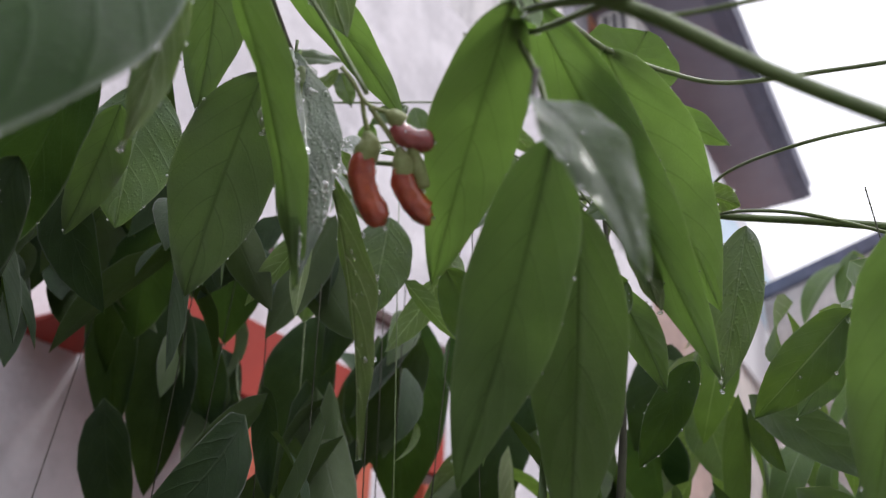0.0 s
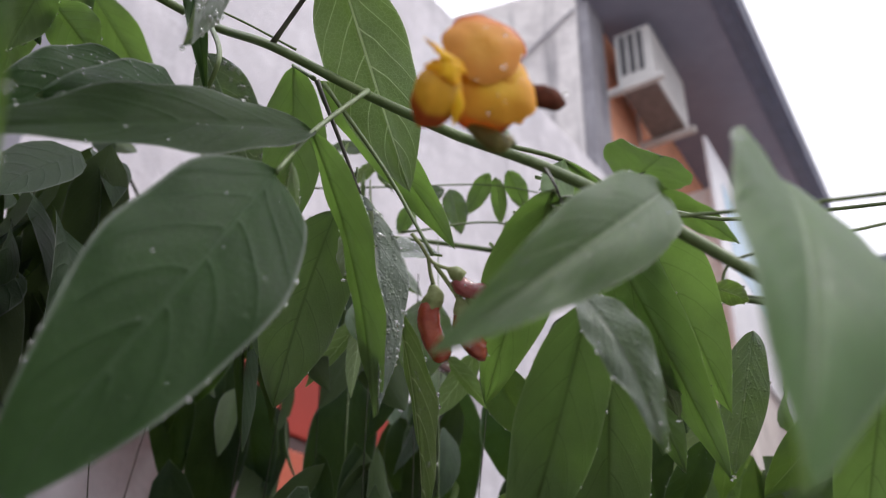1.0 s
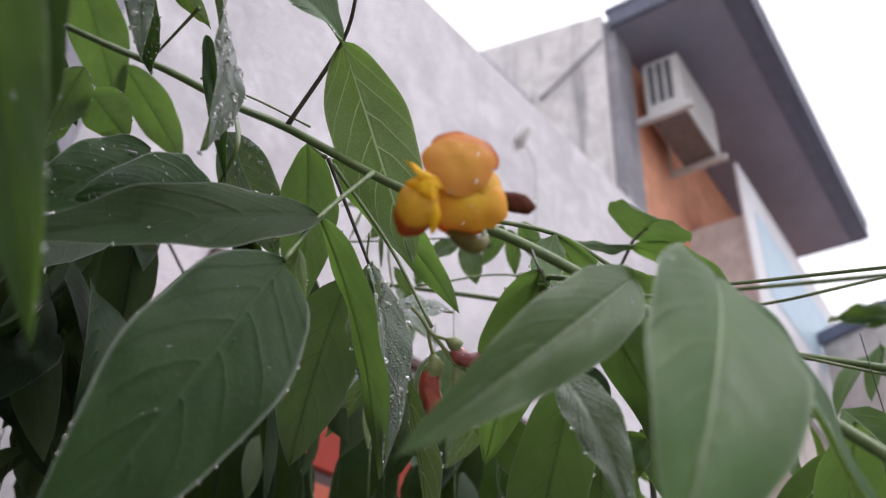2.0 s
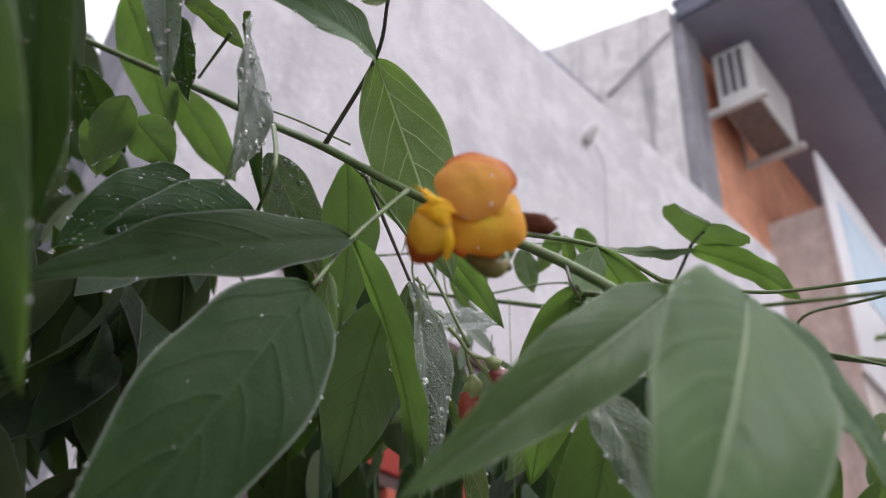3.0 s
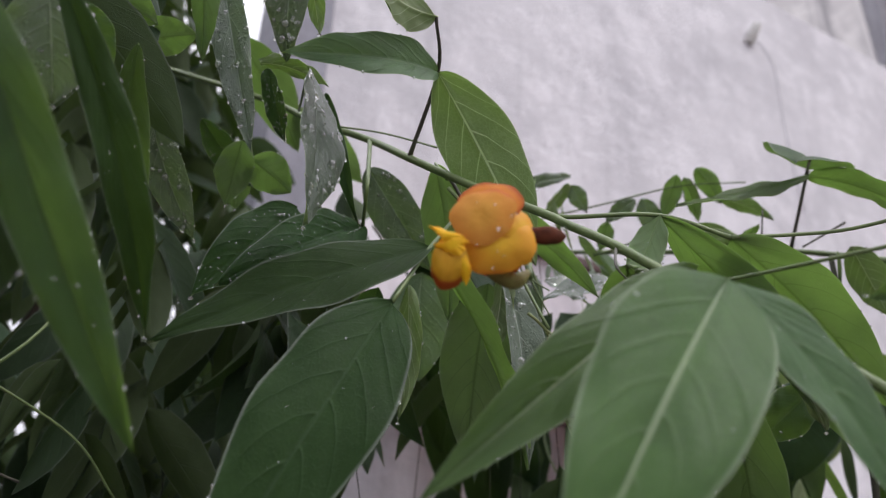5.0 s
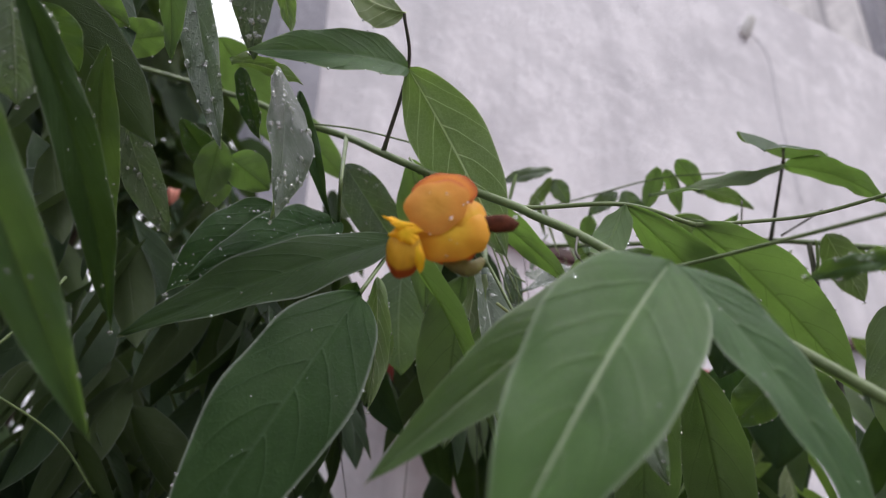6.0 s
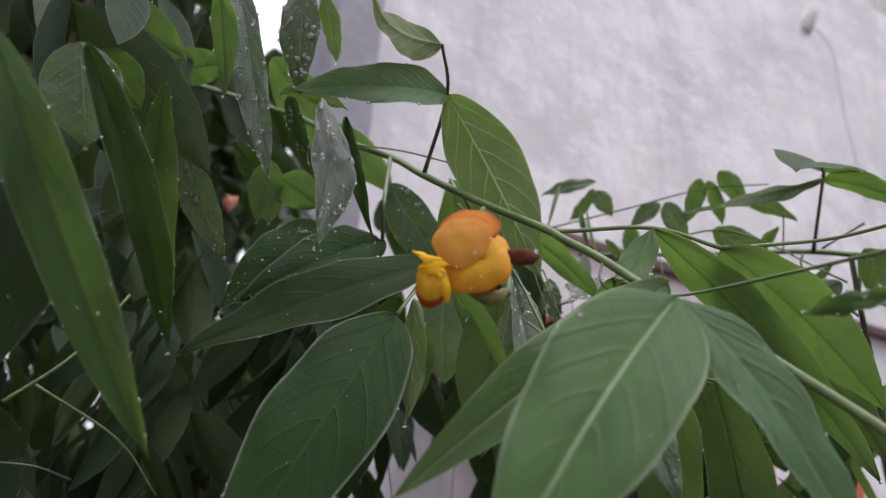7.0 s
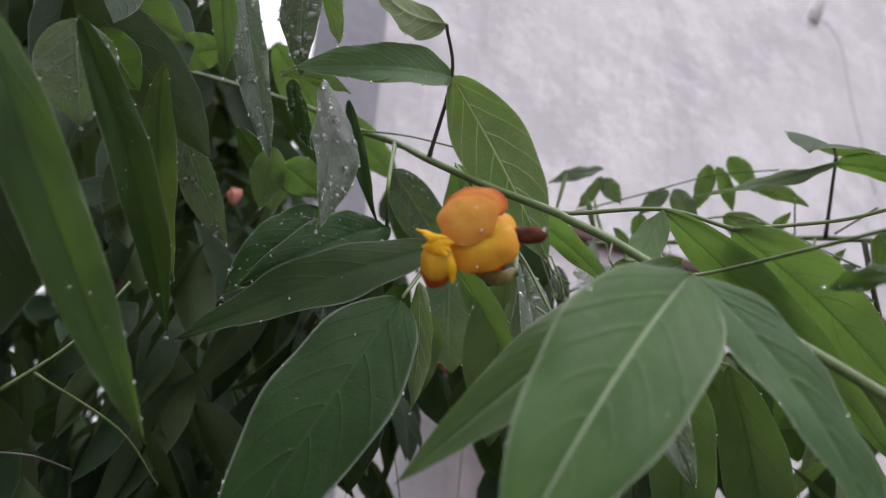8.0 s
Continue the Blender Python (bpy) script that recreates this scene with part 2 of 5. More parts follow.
WATER, nt, bsdf = nodes_of("water")
bsdf.inputs["Base Color"].default_value = (1, 1, 1, 1)
bsdf.inputs["Roughness"].default_value, bsdf.inputs["IOR"].default_value = 0.0, 1.36
bsdf.inputs["Transmission Weight"].default_value = 1.0
sheen = nt.nodes.new("ShaderNodeBsdfGlossy")
sheen.inputs["Roughness"].default_value = 0.06
blend = nt.nodes.new("ShaderNodeMixShader")
blend.inputs[0].default_value = 0.22
nt.links.new(bsdf.outputs[0], blend.inputs[1])
nt.links.new(sheen.outputs[0], blend.inputs[2])
nt.links.new(blend.outputs[0], nt.nodes["Material Output"].inputs["Surface"])


def plaster_material(name, colour, other, stain, relief=0.004, streaks=0.5):
    """Cement render: broad clouds, vertical rain streaks and fine grit."""
    m, nt, bsdf = nodes_of(name)
    co = nt.nodes.new("ShaderNodeTexCoord").outputs["Object"]
    sc = nt.nodes.new("ShaderNodeMapping")
    nt.links.new(co, sc.inputs[0])
    sc.inputs["Scale"].default_value = (5.0, 5.0, 0.5)
    cloud = smooth_step(nt, noise_node(nt, 1.6, 6.0, 0.65, co), 0.3, 0.7)
    patch = smooth_step(nt, noise_node(nt, 6.0, 6.0, 0.7, co), 0.42, 0.66)
    streak = smooth_step(nt, noise_node(nt, 1.3, 4.0, 0.6, sc.outputs[0]), 0.5, 0.75)
    c = mix_colour(nt, cloud, other, colour)
    c = mix_colour(nt, math_node(nt, "MULTIPLY", patch, 0.8), c, tuple(v * 1.14 for v in colour))
    c = mix_colour(nt, math_node(nt, "MULTIPLY", streak, streaks), c, stain)
    nt.links.new(c, bsdf.inputs["Base Color"])
    bsdf.inputs["Roughness"].default_value = 0.85
    bump(nt, bsdf, math_node(nt, "ADD", noise_node(nt, 35.0, 6.0, 0.7, co), math_node(nt, "MULTIPLY", patch, 0.6)), 0.6, relief)
    return m


PLASTER = plaster_material("lilac_grey_plaster", (0.67, 0.647, 0.69), (0.50, 0.482, 0.525), (0.42, 0.41, 0.447), 0.006)
PILASTER = plaster_material("grey_pilaster_plaster", (0.29, 0.285, 0.33), (0.24, 0.235, 0.275), (0.25, 0.25, 0.29))
HOUSE_GREY = plaster_material("weathered_house_render", (0.80, 0.77, 0.77), (0.62, 0.59, 0.60), (0.22, 0.21, 0.24), 0.004, 0.85)
# Streaked render of the pillar; the corner's shade is put into its dark blue-grey.
PILLAR_SHADE = plaster_material("shaded_pillar_render", (0.36, 0.355, 0.395), (0.26, 0.255, 0.285), (0.16, 0.155, 0.18), 0.004, 0.8)
HOUSE_ORANGE = plaster_material("orange_house_paint", (0.82, 0.40, 0.25), (0.70, 0.33, 0.21), (0.50, 0.24, 0.16))
HOUSE_BROWN = plaster_material("brown_concrete", (0.66, 0.61, 0.585), (0.50, 0.45, 0.435), (0.27, 0.245, 0.24))
SOFFIT = plain_material("soffit_board", (0.33, 0.33, 0.42), (0.26, 0.26, 0.34), 1.2, 0.8, relief=0.002, relief_scale=30)
FASCIA = plain_material("blue_grey_fascia", (0.17, 0.18, 0.26), (0.12, 0.13, 0.19), 6.0, 0.6)
AC_WHITE = plain_material("off_white_enamel", (0.72, 0.71, 0.70), (0.62, 0.61, 0.60), 6.0, 0.4)
AC_DARK = plain_material("dark_louvre", (0.14, 0.14, 0.15), (0.10, 0.10, 0.11), 20.0, 0.6)
AC_UNDER = plain_material("dark_brown_underside", (0.25, 0.21, 0.20), (0.17, 0.14, 0.13), 14.0, 0.7)
SIGN_WHITE = plain_material("white_sign_face", (0.86, 0.86, 0.90), (0.78, 0.78, 0.83), 3.0, 0.5)
SIGN_BLUE = plain_material("pale_blue_print", (0.58, 0.72, 0.84), (0.50, 0.66, 0.80), 4.0, 0.5)
CABLE = plain_material("grey_cable", (0.42, 0.41, 0.45), (0.36, 0.35, 0.39), 20.0, 0.6)
RED_SHEET = plain_material("red_roof_sheet", (0.38, 0.05, 0.035), (0.28, 0.04, 0.03), 4.0, 0.6, relief=0.001, relief_scale=60, spec=0.2)
ORANGE_POST = plain_material("orange_red_paint", (0.50, 0.10, 0.045), (0.38, 0.07, 0.035), 8.0, 0.5)
DARK_METAL = plain_material("dark_red_brown_flashing", (0.10, 0.045, 0.038), (0.06, 0.03, 0.028), 12.0, 0.55)
SOIL = plain_material("damp_yard_ground", (0.27, 0.25, 0.23), (0.18, 0.165, 0.15), 1.5, 0.9, relief=0.02, relief_scale=12)
# Stem colour darkened: the shade inside the foliage is put into it.
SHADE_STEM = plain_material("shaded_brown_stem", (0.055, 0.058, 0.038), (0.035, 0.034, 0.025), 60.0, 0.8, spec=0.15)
SALMON = plain_material("salmon_petal", (0.72, 0.30, 0.22), (0.58, 0.20, 0.15), 120.0, 0.5)
BARK = plain_material("shrub_bark", (0.12, 0.09, 0.06), (0.07, 0.055, 0.04), 30.0, 0.85, relief=0.002, relief_scale=150)

# ---- builders ----


def part(name, mesh, mats, parent=None, label="", smooth=True):
    """Links a bmesh or a mesh as one object under a thing or a part."""
    if isinstance(mesh, bmesh.types.BMesh):
        bm, mesh = mesh, bpy.data.meshes.new(name)
        bm.to_mesh(mesh)
        bm.free()
    if not mesh.materials:
        for m in mats if isinstance(mats, (list, tuple)) else (mats,):
            mesh.materials.append(m)
    if smooth:
        mesh.polygons.foreach_set("use_smooth", np.ones(len(mesh.polygons), bool))
    ob = new(name, mesh)
    ob.parent = parent
    if label:
        tagged(ob, label)
    return ob


def empty(name, place, label, category, group="", kind=""):
    ob = new(name)
    ob.empty_display_size = 0.05
    ob.location = place
    return tagged(ob, label, category, group, kind)


def box_mesh(bm, size, m, bevel=0.0):
    """Adds a box of that size about the origin of m, bevelled."""
    made = bmesh.ops.create_cube(bm, size=1.0, matrix=m @ Matrix.Diagonal((*size, 1)))
    if bevel:
        edges = {e for v in made["verts"] for e in v.link_edges}
        bmesh.ops.bevel(bm, geom=list(edges), offset=bevel, segments=2, affect="EDGES", profile=0.5)
    return bm


def box(name, size, m, mat, parent=None, bevel=0.004, label=""):
    bm = bmesh.new()
    box_mesh(bm, size, Matrix(), bevel)
    ob = part(name, bm, mat, parent, label, smooth=False)
    ob.matrix_basis = m
    return ob


def spline(points, steps):
    """A smooth line through the points."""
    p = [Vector(q) for q in points]
    p = [2 * p[0] - p[1], *p, 2 * p[-1] - p[-2]]
    line = []
    for i in range(1, len(p) - 2):
        for k in range(steps):
            s = k / steps
            a, b, c, d = p[i - 1:i + 3]
            line.append(0.5 * (2 * b + (c - a) * s + (2 * a - 5 * b + 4 * c - d) * s * s + (3 * b - a - 3 * c + d) * s ** 3))
    return line + [p[-2]]


def tube_data(points, r0, r1, sides=8, steps=6, swell=0.0):
    line = spline(points, steps)
    verts, faces = [], []
    side = Vector((0.3, 0.2, 0.9)).cross(line[1] - line[0]).normalized()
    for i, p in enumerate(line):
        axis = (line[min(i + 1, len(line) - 1)] - line[max(i - 1, 0)]).normalized()
        side = (side - axis * side.dot(axis)).normalized()
        up = axis.cross(side)
        f = i / (len(line) - 1)
        r = (r0 + (r1 - r0) * f) * (1 + swell * (math.exp(-(f / 0.04) ** 2) + math.exp(-((1 - f) / 0.04) ** 2)))
        for k in range(sides):
            a = 2 * math.pi * k / sides
            verts.append(p + (side * math.cos(a) + up * math.sin(a)) * r)
        if i:
            o = (i - 1) * sides
            faces += [(o + k, o + (k + 1) % sides, o + sides + (k + 1) % sides, o + sides + k) for k in range(sides)]
    faces += [tuple(range(sides))[::-1], tuple(range(len(verts) - sides, len(verts)))]
    return verts, faces


def tube(name, points, r0, r1, mat, parent, swell=0.25, sides=8, steps=6):
    mesh = bpy.data.meshes.new(name)
    v, f = tube_data(points, r0, r1, sides, steps, swell)
    mesh.from_pydata(v, [], f)
    return part(name, mesh, mat, parent)


rng = np.random.default_rng(7)


def blade_grid(base, tip, width, normal, arch, fold, nu, nv, seed, wave=1.0):
    """Points of a leaf blade, its upper normals' direction and its own coordinates."""
    base, tip, normal = (np.array(q, float) for q in (base, tip, normal))
    axis = tip - base
    length = np.linalg.norm(axis)
    axis /= length
    normal = normal - axis * (normal @ axis)
    normal /= np.linalg.norm(normal)
    side = np.cross(normal, axis)
    r = np.random.default_rng(seed)
    v = np.linspace(0, 1, nv)[:, None]
    u = np.linspace(-1, 1, nu)[None, :]
    shape = v ** 0.66 * (1 - v) ** 0.92
    shape = np.maximum(shape / shape.max(), 0.004)
    ph = r.uniform(0, 6.28, 4)
    edge = 1 + 0.025 * wave * np.sin(v * 17 + ph[0] + np.sign(u)) * np.abs(u)
    half = 0.5 * width * shape * edge
    x = u * half * math.cos(fold * 0.8)
    bow = arch * length * (4 * v * (1 - v)) - 0.04 * length * v ** 2
    h = bow + np.abs(u) * half * math.sin(fold * 0.8) - 0.10 * np.abs(u) ** 2 * half
    quilt = np.cos((v - VEIN_SWEEP * np.abs(u) ** 1.3 + 0.05 * (u > 0)) * VEIN_PAIRS * 2 * np.pi) * (1 - np.abs(u) ** 2) * np.minimum(1, np.abs(u) * 5)
    h = h - 0.00012 * quilt * np.minimum(1, half / 0.008) - 0.0005 * np.exp(-(u / 0.06) ** 2)
    h = h + 0.0009 * wave * np.sin(v * 9 + ph[1] + u * 2.0) * np.abs(u) + 0.0005 * wave * np.sin(v * 23 + ph[2] - u * 3) * u * u
    bend = 0.015 * wave * length * np.sin(v * np.pi) * math.sin(ph[3])
    p = base + axis * (v * length)[..., None] + side * (x + bend)[..., None] + normal * h[..., None]
    return p, normal, side, axis, np.broadcast_to((u + 1) / 2, h.shape), np.broadcast_to(v, h.shape)


def blade_data(base, tip, width, normal, arch, fold, nu, nv, seed, thick=0.00032):
    p, n, *_, uu, vv = blade_grid(base, tip, width, normal, arch, fold, nu, nv, seed)
    rim = np.minimum(1, np.minimum(np.minimum(uu, 1 - uu) * 6, np.minimum(vv, 1 - vv) * 12))
    off = (0.5 * thick * rim + 0.00002)[..., None] * n
    keel = (0.0005 * np.exp(-((uu - 0.5) / 0.035) ** 2) * (1 - 0.7 * vv))[..., None] * n
    verts = np.concatenate([(p + off).reshape(-1, 3), (p - off - keel).reshape(-1, 3)])
    i = np.arange(nv * nu).reshape(nv, nu)
    quad = np.stack([i[:-1, :-1], i[:-1, 1:], i[1:, 1:], i[1:, :-1]], -1).reshape(-1, 4)
    faces = np.concatenate([quad, quad[:, ::-1] + nv * nu])
    uv = np.stack([uu, vv], -1).reshape(-1, 2)
    return verts, faces, np.concatenate([uv, uv]), len(quad)


def blade_mesh(name, pieces, mats):
    """One mesh of one or many blades; the first material is the upper side's, the second the underside's."""
    mesh = bpy.data.meshes.new(name)
    verts, faces, uvs, mat, o = [], [], [], [], 0
    for v, f, t, n in pieces:
        verts.append(v), faces.append(f + o), uvs.append(t[f.ravel()])
        mat.append(np.repeat([0, 1], [n, len(f) - n]))
        o += len(v)
    mesh.from_pydata(np.concatenate(verts), [], np.concatenate(faces).tolist())
    mesh.uv_layers.new(name="blade").data.foreach_set("uv", np.concatenate(uvs).astype(np.float32).ravel())
    for m in mats:
        mesh.materials.append(m)
    mesh.polygons.foreach_set("material_index", np.concatenate(mat).astype(np.int32))
    return mesh


_ball = bmesh.new()
bmesh.ops.create_icosphere(_ball, subdivisions=2, radius=1.0)
BALL_V = np.array([v.co[:] for v in _ball.verts])
BALL_F = np.array([[v.index for v in f.verts] for f in _ball.faces])
_ball.free()


def drops_mesh(places):
    """Flattened beads of water at (place, normal, radius)."""
    mesh = bpy.data.meshes.new("rain_water")
    verts, faces = [], []
    for i, (p, n, r) in enumerate(places):
        z = Vector(n).normalized()
        q = np.array(z.to_track_quat("Z", "Y").to_matrix())
        verts.append((BALL_V * (r * (1 + 0.35 * math.sin(i * 1.7)), r * (1 - 0.15 * math.sin(i * 2.3)), r * 0.62)) @ q.T + np.array(p) + np.array(z) * r * 0.36)
        faces.append(BALL_F + i * len(BALL_V))
    mesh.from_pydata(np.concatenate(verts), [], np.concatenate(faces).tolist())
    return mesh


def rain(mesh, owner):
    """Clear drops on a leaf or a petal; like panes they let the daylight through."""
    ob = tagged(part("rain_water", mesh, WATER, owner, "clear raindrops"), kind="stuff")
    ob.visible_shadow = False
    return ob


leaf_count = [0]


def leaflet(base, tip, width, normal, arch, fold, kind="plain", parent=None, stalk=True):
    """One leaflet of the shrub, with its beads of rain."""
    leaf_count[0] += 1
    k = leaf_count[0]
    owner = parent or shrub
    skins = {"wet": (LEAF_WET, LEAF_UNDER), "deep": (LEAF_DEEP, LEAF_UNDER), "beaded": (LEAF_DEEP, LEAF_UNDER), "mist": (LEAF_MIST, LEAF_UNDER), "misty": (LEAF_BEADED, LEAF_UNDER), "dewy": (LEAF_WET, LEAF_UNDER), "glow": (LEAF_TOP, LEAF_GLOW), "shade": (LEAF_TOP, LEAF_SHADE), "young": (LEAF_YOUNG, LEAF_UNDER), "mature": (LEAF_MATURE, LEAF_UNDER), "shadowed": (LEAF_SHADOWED, LEAF_SHADOWED_UNDER)}.get(kind, (LEAF_TOP, LEAF_UNDER))
    data = blade_data(base, tip, width, normal, arch, fold, 19, 41, k)
    ob = part("leaflet", blade_mesh("leaflet", [data], skins), (), owner)
    p, n, side, axis, uu, vv = blade_grid(base, tip, width, normal, arch, fold, 19, 41, k)
    r = np.random.default_rng(100 + k)
    places = []
    small, large, rim = {"wet": (150, 30, 22), "beaded": (80, 26, 10), "mist": (60, 9, 20), "dewy": (170, 34, 24), "misty": (190, 44, 24), "deep": (20, 3, 15), "young": (5, 1, 6), "shadowed": (8, 2, 8), "glow": (6, 4, 18), "shade": (8, 3, 22)}.get(kind, (12, 3, 16))
    for _ in range(small):
        places.append((p[r.integers(2, 39), r.integers(1, 18)], n, 0.00013 + 0.00034 * r.random() ** 2))
    for _ in range(large):
        places.append((p[r.integers(3, 38), r.integers(1, 18)], n, 0.0004 + (0.0011 if kind in ("wet", "dewy", "misty") else 0.0004) * r.random() ** 1.6))
    for _ in range(rim):
        places.append((p[r.integers(3, 41), 0 if r.random() < 0.5 else 18], n, 0.00018 + 0.00055 * r.random() ** 3))
    if axis[2] < -0.6 and r.random() < 0.45:
        places.append((p[40, 9] + (0, 0, -0.0004), (0, 0, -1), 0.0009))
    if kind not in ("wet", "dewy", "misty", "beaded"):
        places = [(q, d, 0.78 * size) for q, d, size in places]
    mesh = drops_mesh(places)
    rain(mesh, ob)
    return ob


# ---- setting ----
EYE = Vector((0.17, 0.055, 0.0))


def along(az, r):
    """The point of the plan at that bearing (degrees right of north) and distance from the plant's front."""
    return EYE + Vector((math.sin(radians(az)) * r, math.cos(radians(az)) * r, 0))


ground = bmesh.new()
bmesh.ops.create_grid(ground, x_segments=60, y_segments=60, size=1.0)
for v in ground.verts:
    r = v.co.length
    v.co = v.co * (6 + 900 * r ** 6)
    v.co.z = 0.03 * noise.noise(v.co * 1.3) if v.co.length < 20 else 0.0
tagged(part("ground", ground, SOIL), "damp grey-brown yard ground under the shrubs", "ground", kind="structure")

# the tall plaster wall
WALL_AZ, WALL_P, WALL_TOP = 30.5, 1.8, 4.57
wd = Vector((math.sin(radians(WALL_AZ)), math.cos(radians(WALL_AZ)), 0))
wn_ = Vector((math.cos(radians(WALL_AZ)), -math.sin(radians(WALL_AZ)), 0))
foot = EYE - wn_ * WALL_P


def on_wall(s, z, out=0.0):
    """A pose on the wall's face: x along it, y into it, z up."""
    return Matrix.Translation(foot + wd * s + wn_ * out + Vector((0, 0, z))) @ pose(0, 0, 0, 0, 0, 90 - WALL_AZ)


wall = box("wall_west", (3.85, 0.22, WALL_TOP), on_wall(0.6 + 3.85 / 2, WALL_TOP / 2, -0.11), PLASTER, bevel=0.008)
tagged(wall, "tall lilac-grey plastered wall with rain streaks", "wall", kind="structure")
pil = box("pilaster", (0.14, 0.30, WALL_TOP + 0.1), on_wall(0.53, WALL_TOP / 2 + 0.05, -0.12), PILASTER, bevel=0.006)
tagged(pil, "darker grey plastered pilaster at the wall's end", "pilaster", kind="structure")

# Unseen wall, added behind to hold some skylight off the leaves.
back_wall = box('unseen_wall_south', (9.0, 0.2, 2.2), pose(0.2, -2.6, 1.1), PLASTER, bevel=0.01)
tagged(back_wall, 'plain plastered wall, unseen, added to close the yard and cut skylight', 'wall', kind='structure')

# the small lamp on the wall, with its cable
lamp = empty("wall_lamp", on_wall(2.5, 4.25).translation, "small white wall lamp on the plaster wall, its cable hanging down", "lamp")
bm = bmesh.new()
bmesh.ops.create_cone(bm, cap_ends=True, segments=20, radius1=0.027, radius2=0.022, depth=0.095)
bmesh.ops.bevel(bm, geom=bm.edges[:], offset=0.002, segments=1, affect="EDGES")
ob = part("lamp_body", bm, AC_WHITE, lamp)
ob.matrix_basis = pose(0.02, -0.015, 0.0, 25, 25, 30)
box("bracket", (0.03, 0.03, 0.05), pose(0.0, 0.0, -0.01), AC_DARK, lamp, 0.003)
tube("cable", [(0.02, -0.01, -0.03), (0.05, 0.015, -0.08), (0.075, 0.03, -0.2), (0.07, 0.03, -0.5), (0.08, 0.035, -0.9)], 0.0022, 0.0022, CABLE, lamp, 0)

# the red lean-to roof under the wall
canopy = empty("lean_to_roof", on_wall(1.1, 2.2).translation, "red sheet lean-to roof with orange-red posts beside the wall", "roof")


def canopy_piece(name, size, s, z, out, mat, rx=0.0, bevel=0.004):
    ob = box(name, size, Matrix(), mat, canopy, bevel)
    ob.matrix_basis = Matrix.Translation(-canopy.location) @ on_wall(s, z, out) @ pose(0, 0, 0, rx, 0, 0)
    return ob


for k in range(5):
    canopy_piece("roof_sheet", (0.17, 0.52, 0.012), 0.90 + k * 0.18, 2.295, 0.22, RED_SHEET, 6)
canopy_piece("flashing", (2.05, 0.03, 0.035), 2.06, 2.815, 0.02, DARK_METAL)
canopy_piece("fascia", (0.94, 0.025, 0.16), 1.26, 2.23, 0.47, RED_SHEET)
canopy_piece("rail", (0.94, 0.03, 0.03), 1.26, 2.135, 0.46, DARK_METAL)
for s in (1.13, 1.42, 1.69):
    canopy_piece("post", (0.075, 0.05, 2.12), s, 1.06, 0.46, ORANGE_POST)

# the house behind
HD = radians(26)
hd = Vector((math.sin(HD), math.cos(HD), 0))
hn = Vector((math.cos(HD), -math.sin(HD), 0))
corner = along(4.25, 4.9)


def on_house(s, q, z):
    """A pose by the house's corner: x along its long side, y into the house, z up; q metres out of that side."""
    return Matrix.Translation(corner + hd * s + hn * q + Vector((0, 0, z))) @ pose(0, 0, 0, 0, 0, 90 - 26)


house = empty("house", corner, "two-storey house in weathered grey and orange render", "house")


def house_box(name, size, s, q, z, mat, label="", bevel=0.006, parent=None):
    ob = box(name, size, Matrix(), mat, house, bevel, label)
    ob.matrix_basis = Matrix.Translation(-corner) @ on_house(s, q, z)
    return ob


end_wall = box("end_wall", (3.0, 0.2, 7.0), Matrix(), HOUSE_GREY, house, 0.006, "weathered grey end wall")
end_wall.matrix_basis = Matrix.Translation(EYE - corner + Vector((-1.17, 5.27, 3.5))) @ pose(0, 0, 0, 0, 0, -15.2)
house_box("side_wall", (4.6, 0.2, 1.2), 2.5, -0.1, 6.2, HOUSE_ORANGE, "orange rendered side wall")
house_box("side_wall", (4.6, 0.2, 5.6), 2.5, -0.1, 2.8, HOUSE_ORANGE, "orange rendered side wall")
house_box("projection", (3.6, 0.5, 5.62), 2.95, 0.20, 2.81, HOUSE_BROWN, "stained brown concrete projection")
house_box("soffit", (4.02, 1.0, 0.05), 1.88, 0.48, 6.83, SOFFIT, "grey boarded soffit")
house_box("fascia", (4.04, 0.05, 0.16), 1.88, 1.0, 6.88, FASCIA, "dark fascia board")
house_box("soffit_band", (4.0, 0.12, 0.03), 1.88, 0.91, 6.80, FASCIA, "dark blue-grey band along the eave")
house_box("barge_board", (0.05, 0.97, 0.15), -0.14, 0.487, 6.88, FASCIA)
house_box("barge_board", (0.05, 0.97, 0.15), 3.90, 0.487, 6.88, FASCIA)
house_box("roof", (4.1, 1.06, 0.05), 1.88, 0.51, 6.985, FASCIA, "dark roof edge")
house_box("corner_pillar", (0.30, 0.56, 6.94), 0.04, -0.25, 3.47, PILLAR_SHADE, "corner pillar, its shade put into a blue-grey colour")
sign = empty("signboard", on_house(1.1, 0.47, 4.2).translation, "white and pale blue signboard on the house's side", "sign")
ob = box("board", (3.2, 0.03, 1.9), Matrix(), SIGN_WHITE, sign, 0.004)
ob.matrix_basis = Matrix.Translation(-sign.location) @ on_house(2.70, 0.47, 5.15)
ob = box("blue_field", (2.4, 0.006, 0.8), Matrix(), SIGN_BLUE, sign, 0.001)
ob.matrix_basis = Matrix.Translation(-sign.location) @ on_house(2.6, 0.488, 5.4)
a, c = along(16.5, 7.6), along(48, 6.2)
garden_wall = box("garden_wall", ((c - a).length, 0.2, 5.2), Matrix.Translation((a + c) / 2 + Vector((0, 0, 2.6))) @ pose(0, 0, 0, 0, 0, math.degrees(math.atan2(c.y - a.y, c.x - a.x))), HOUSE_BROWN)
tagged(garden_wall, "stained brown concrete wall beyond the house", "wall", kind="structure")
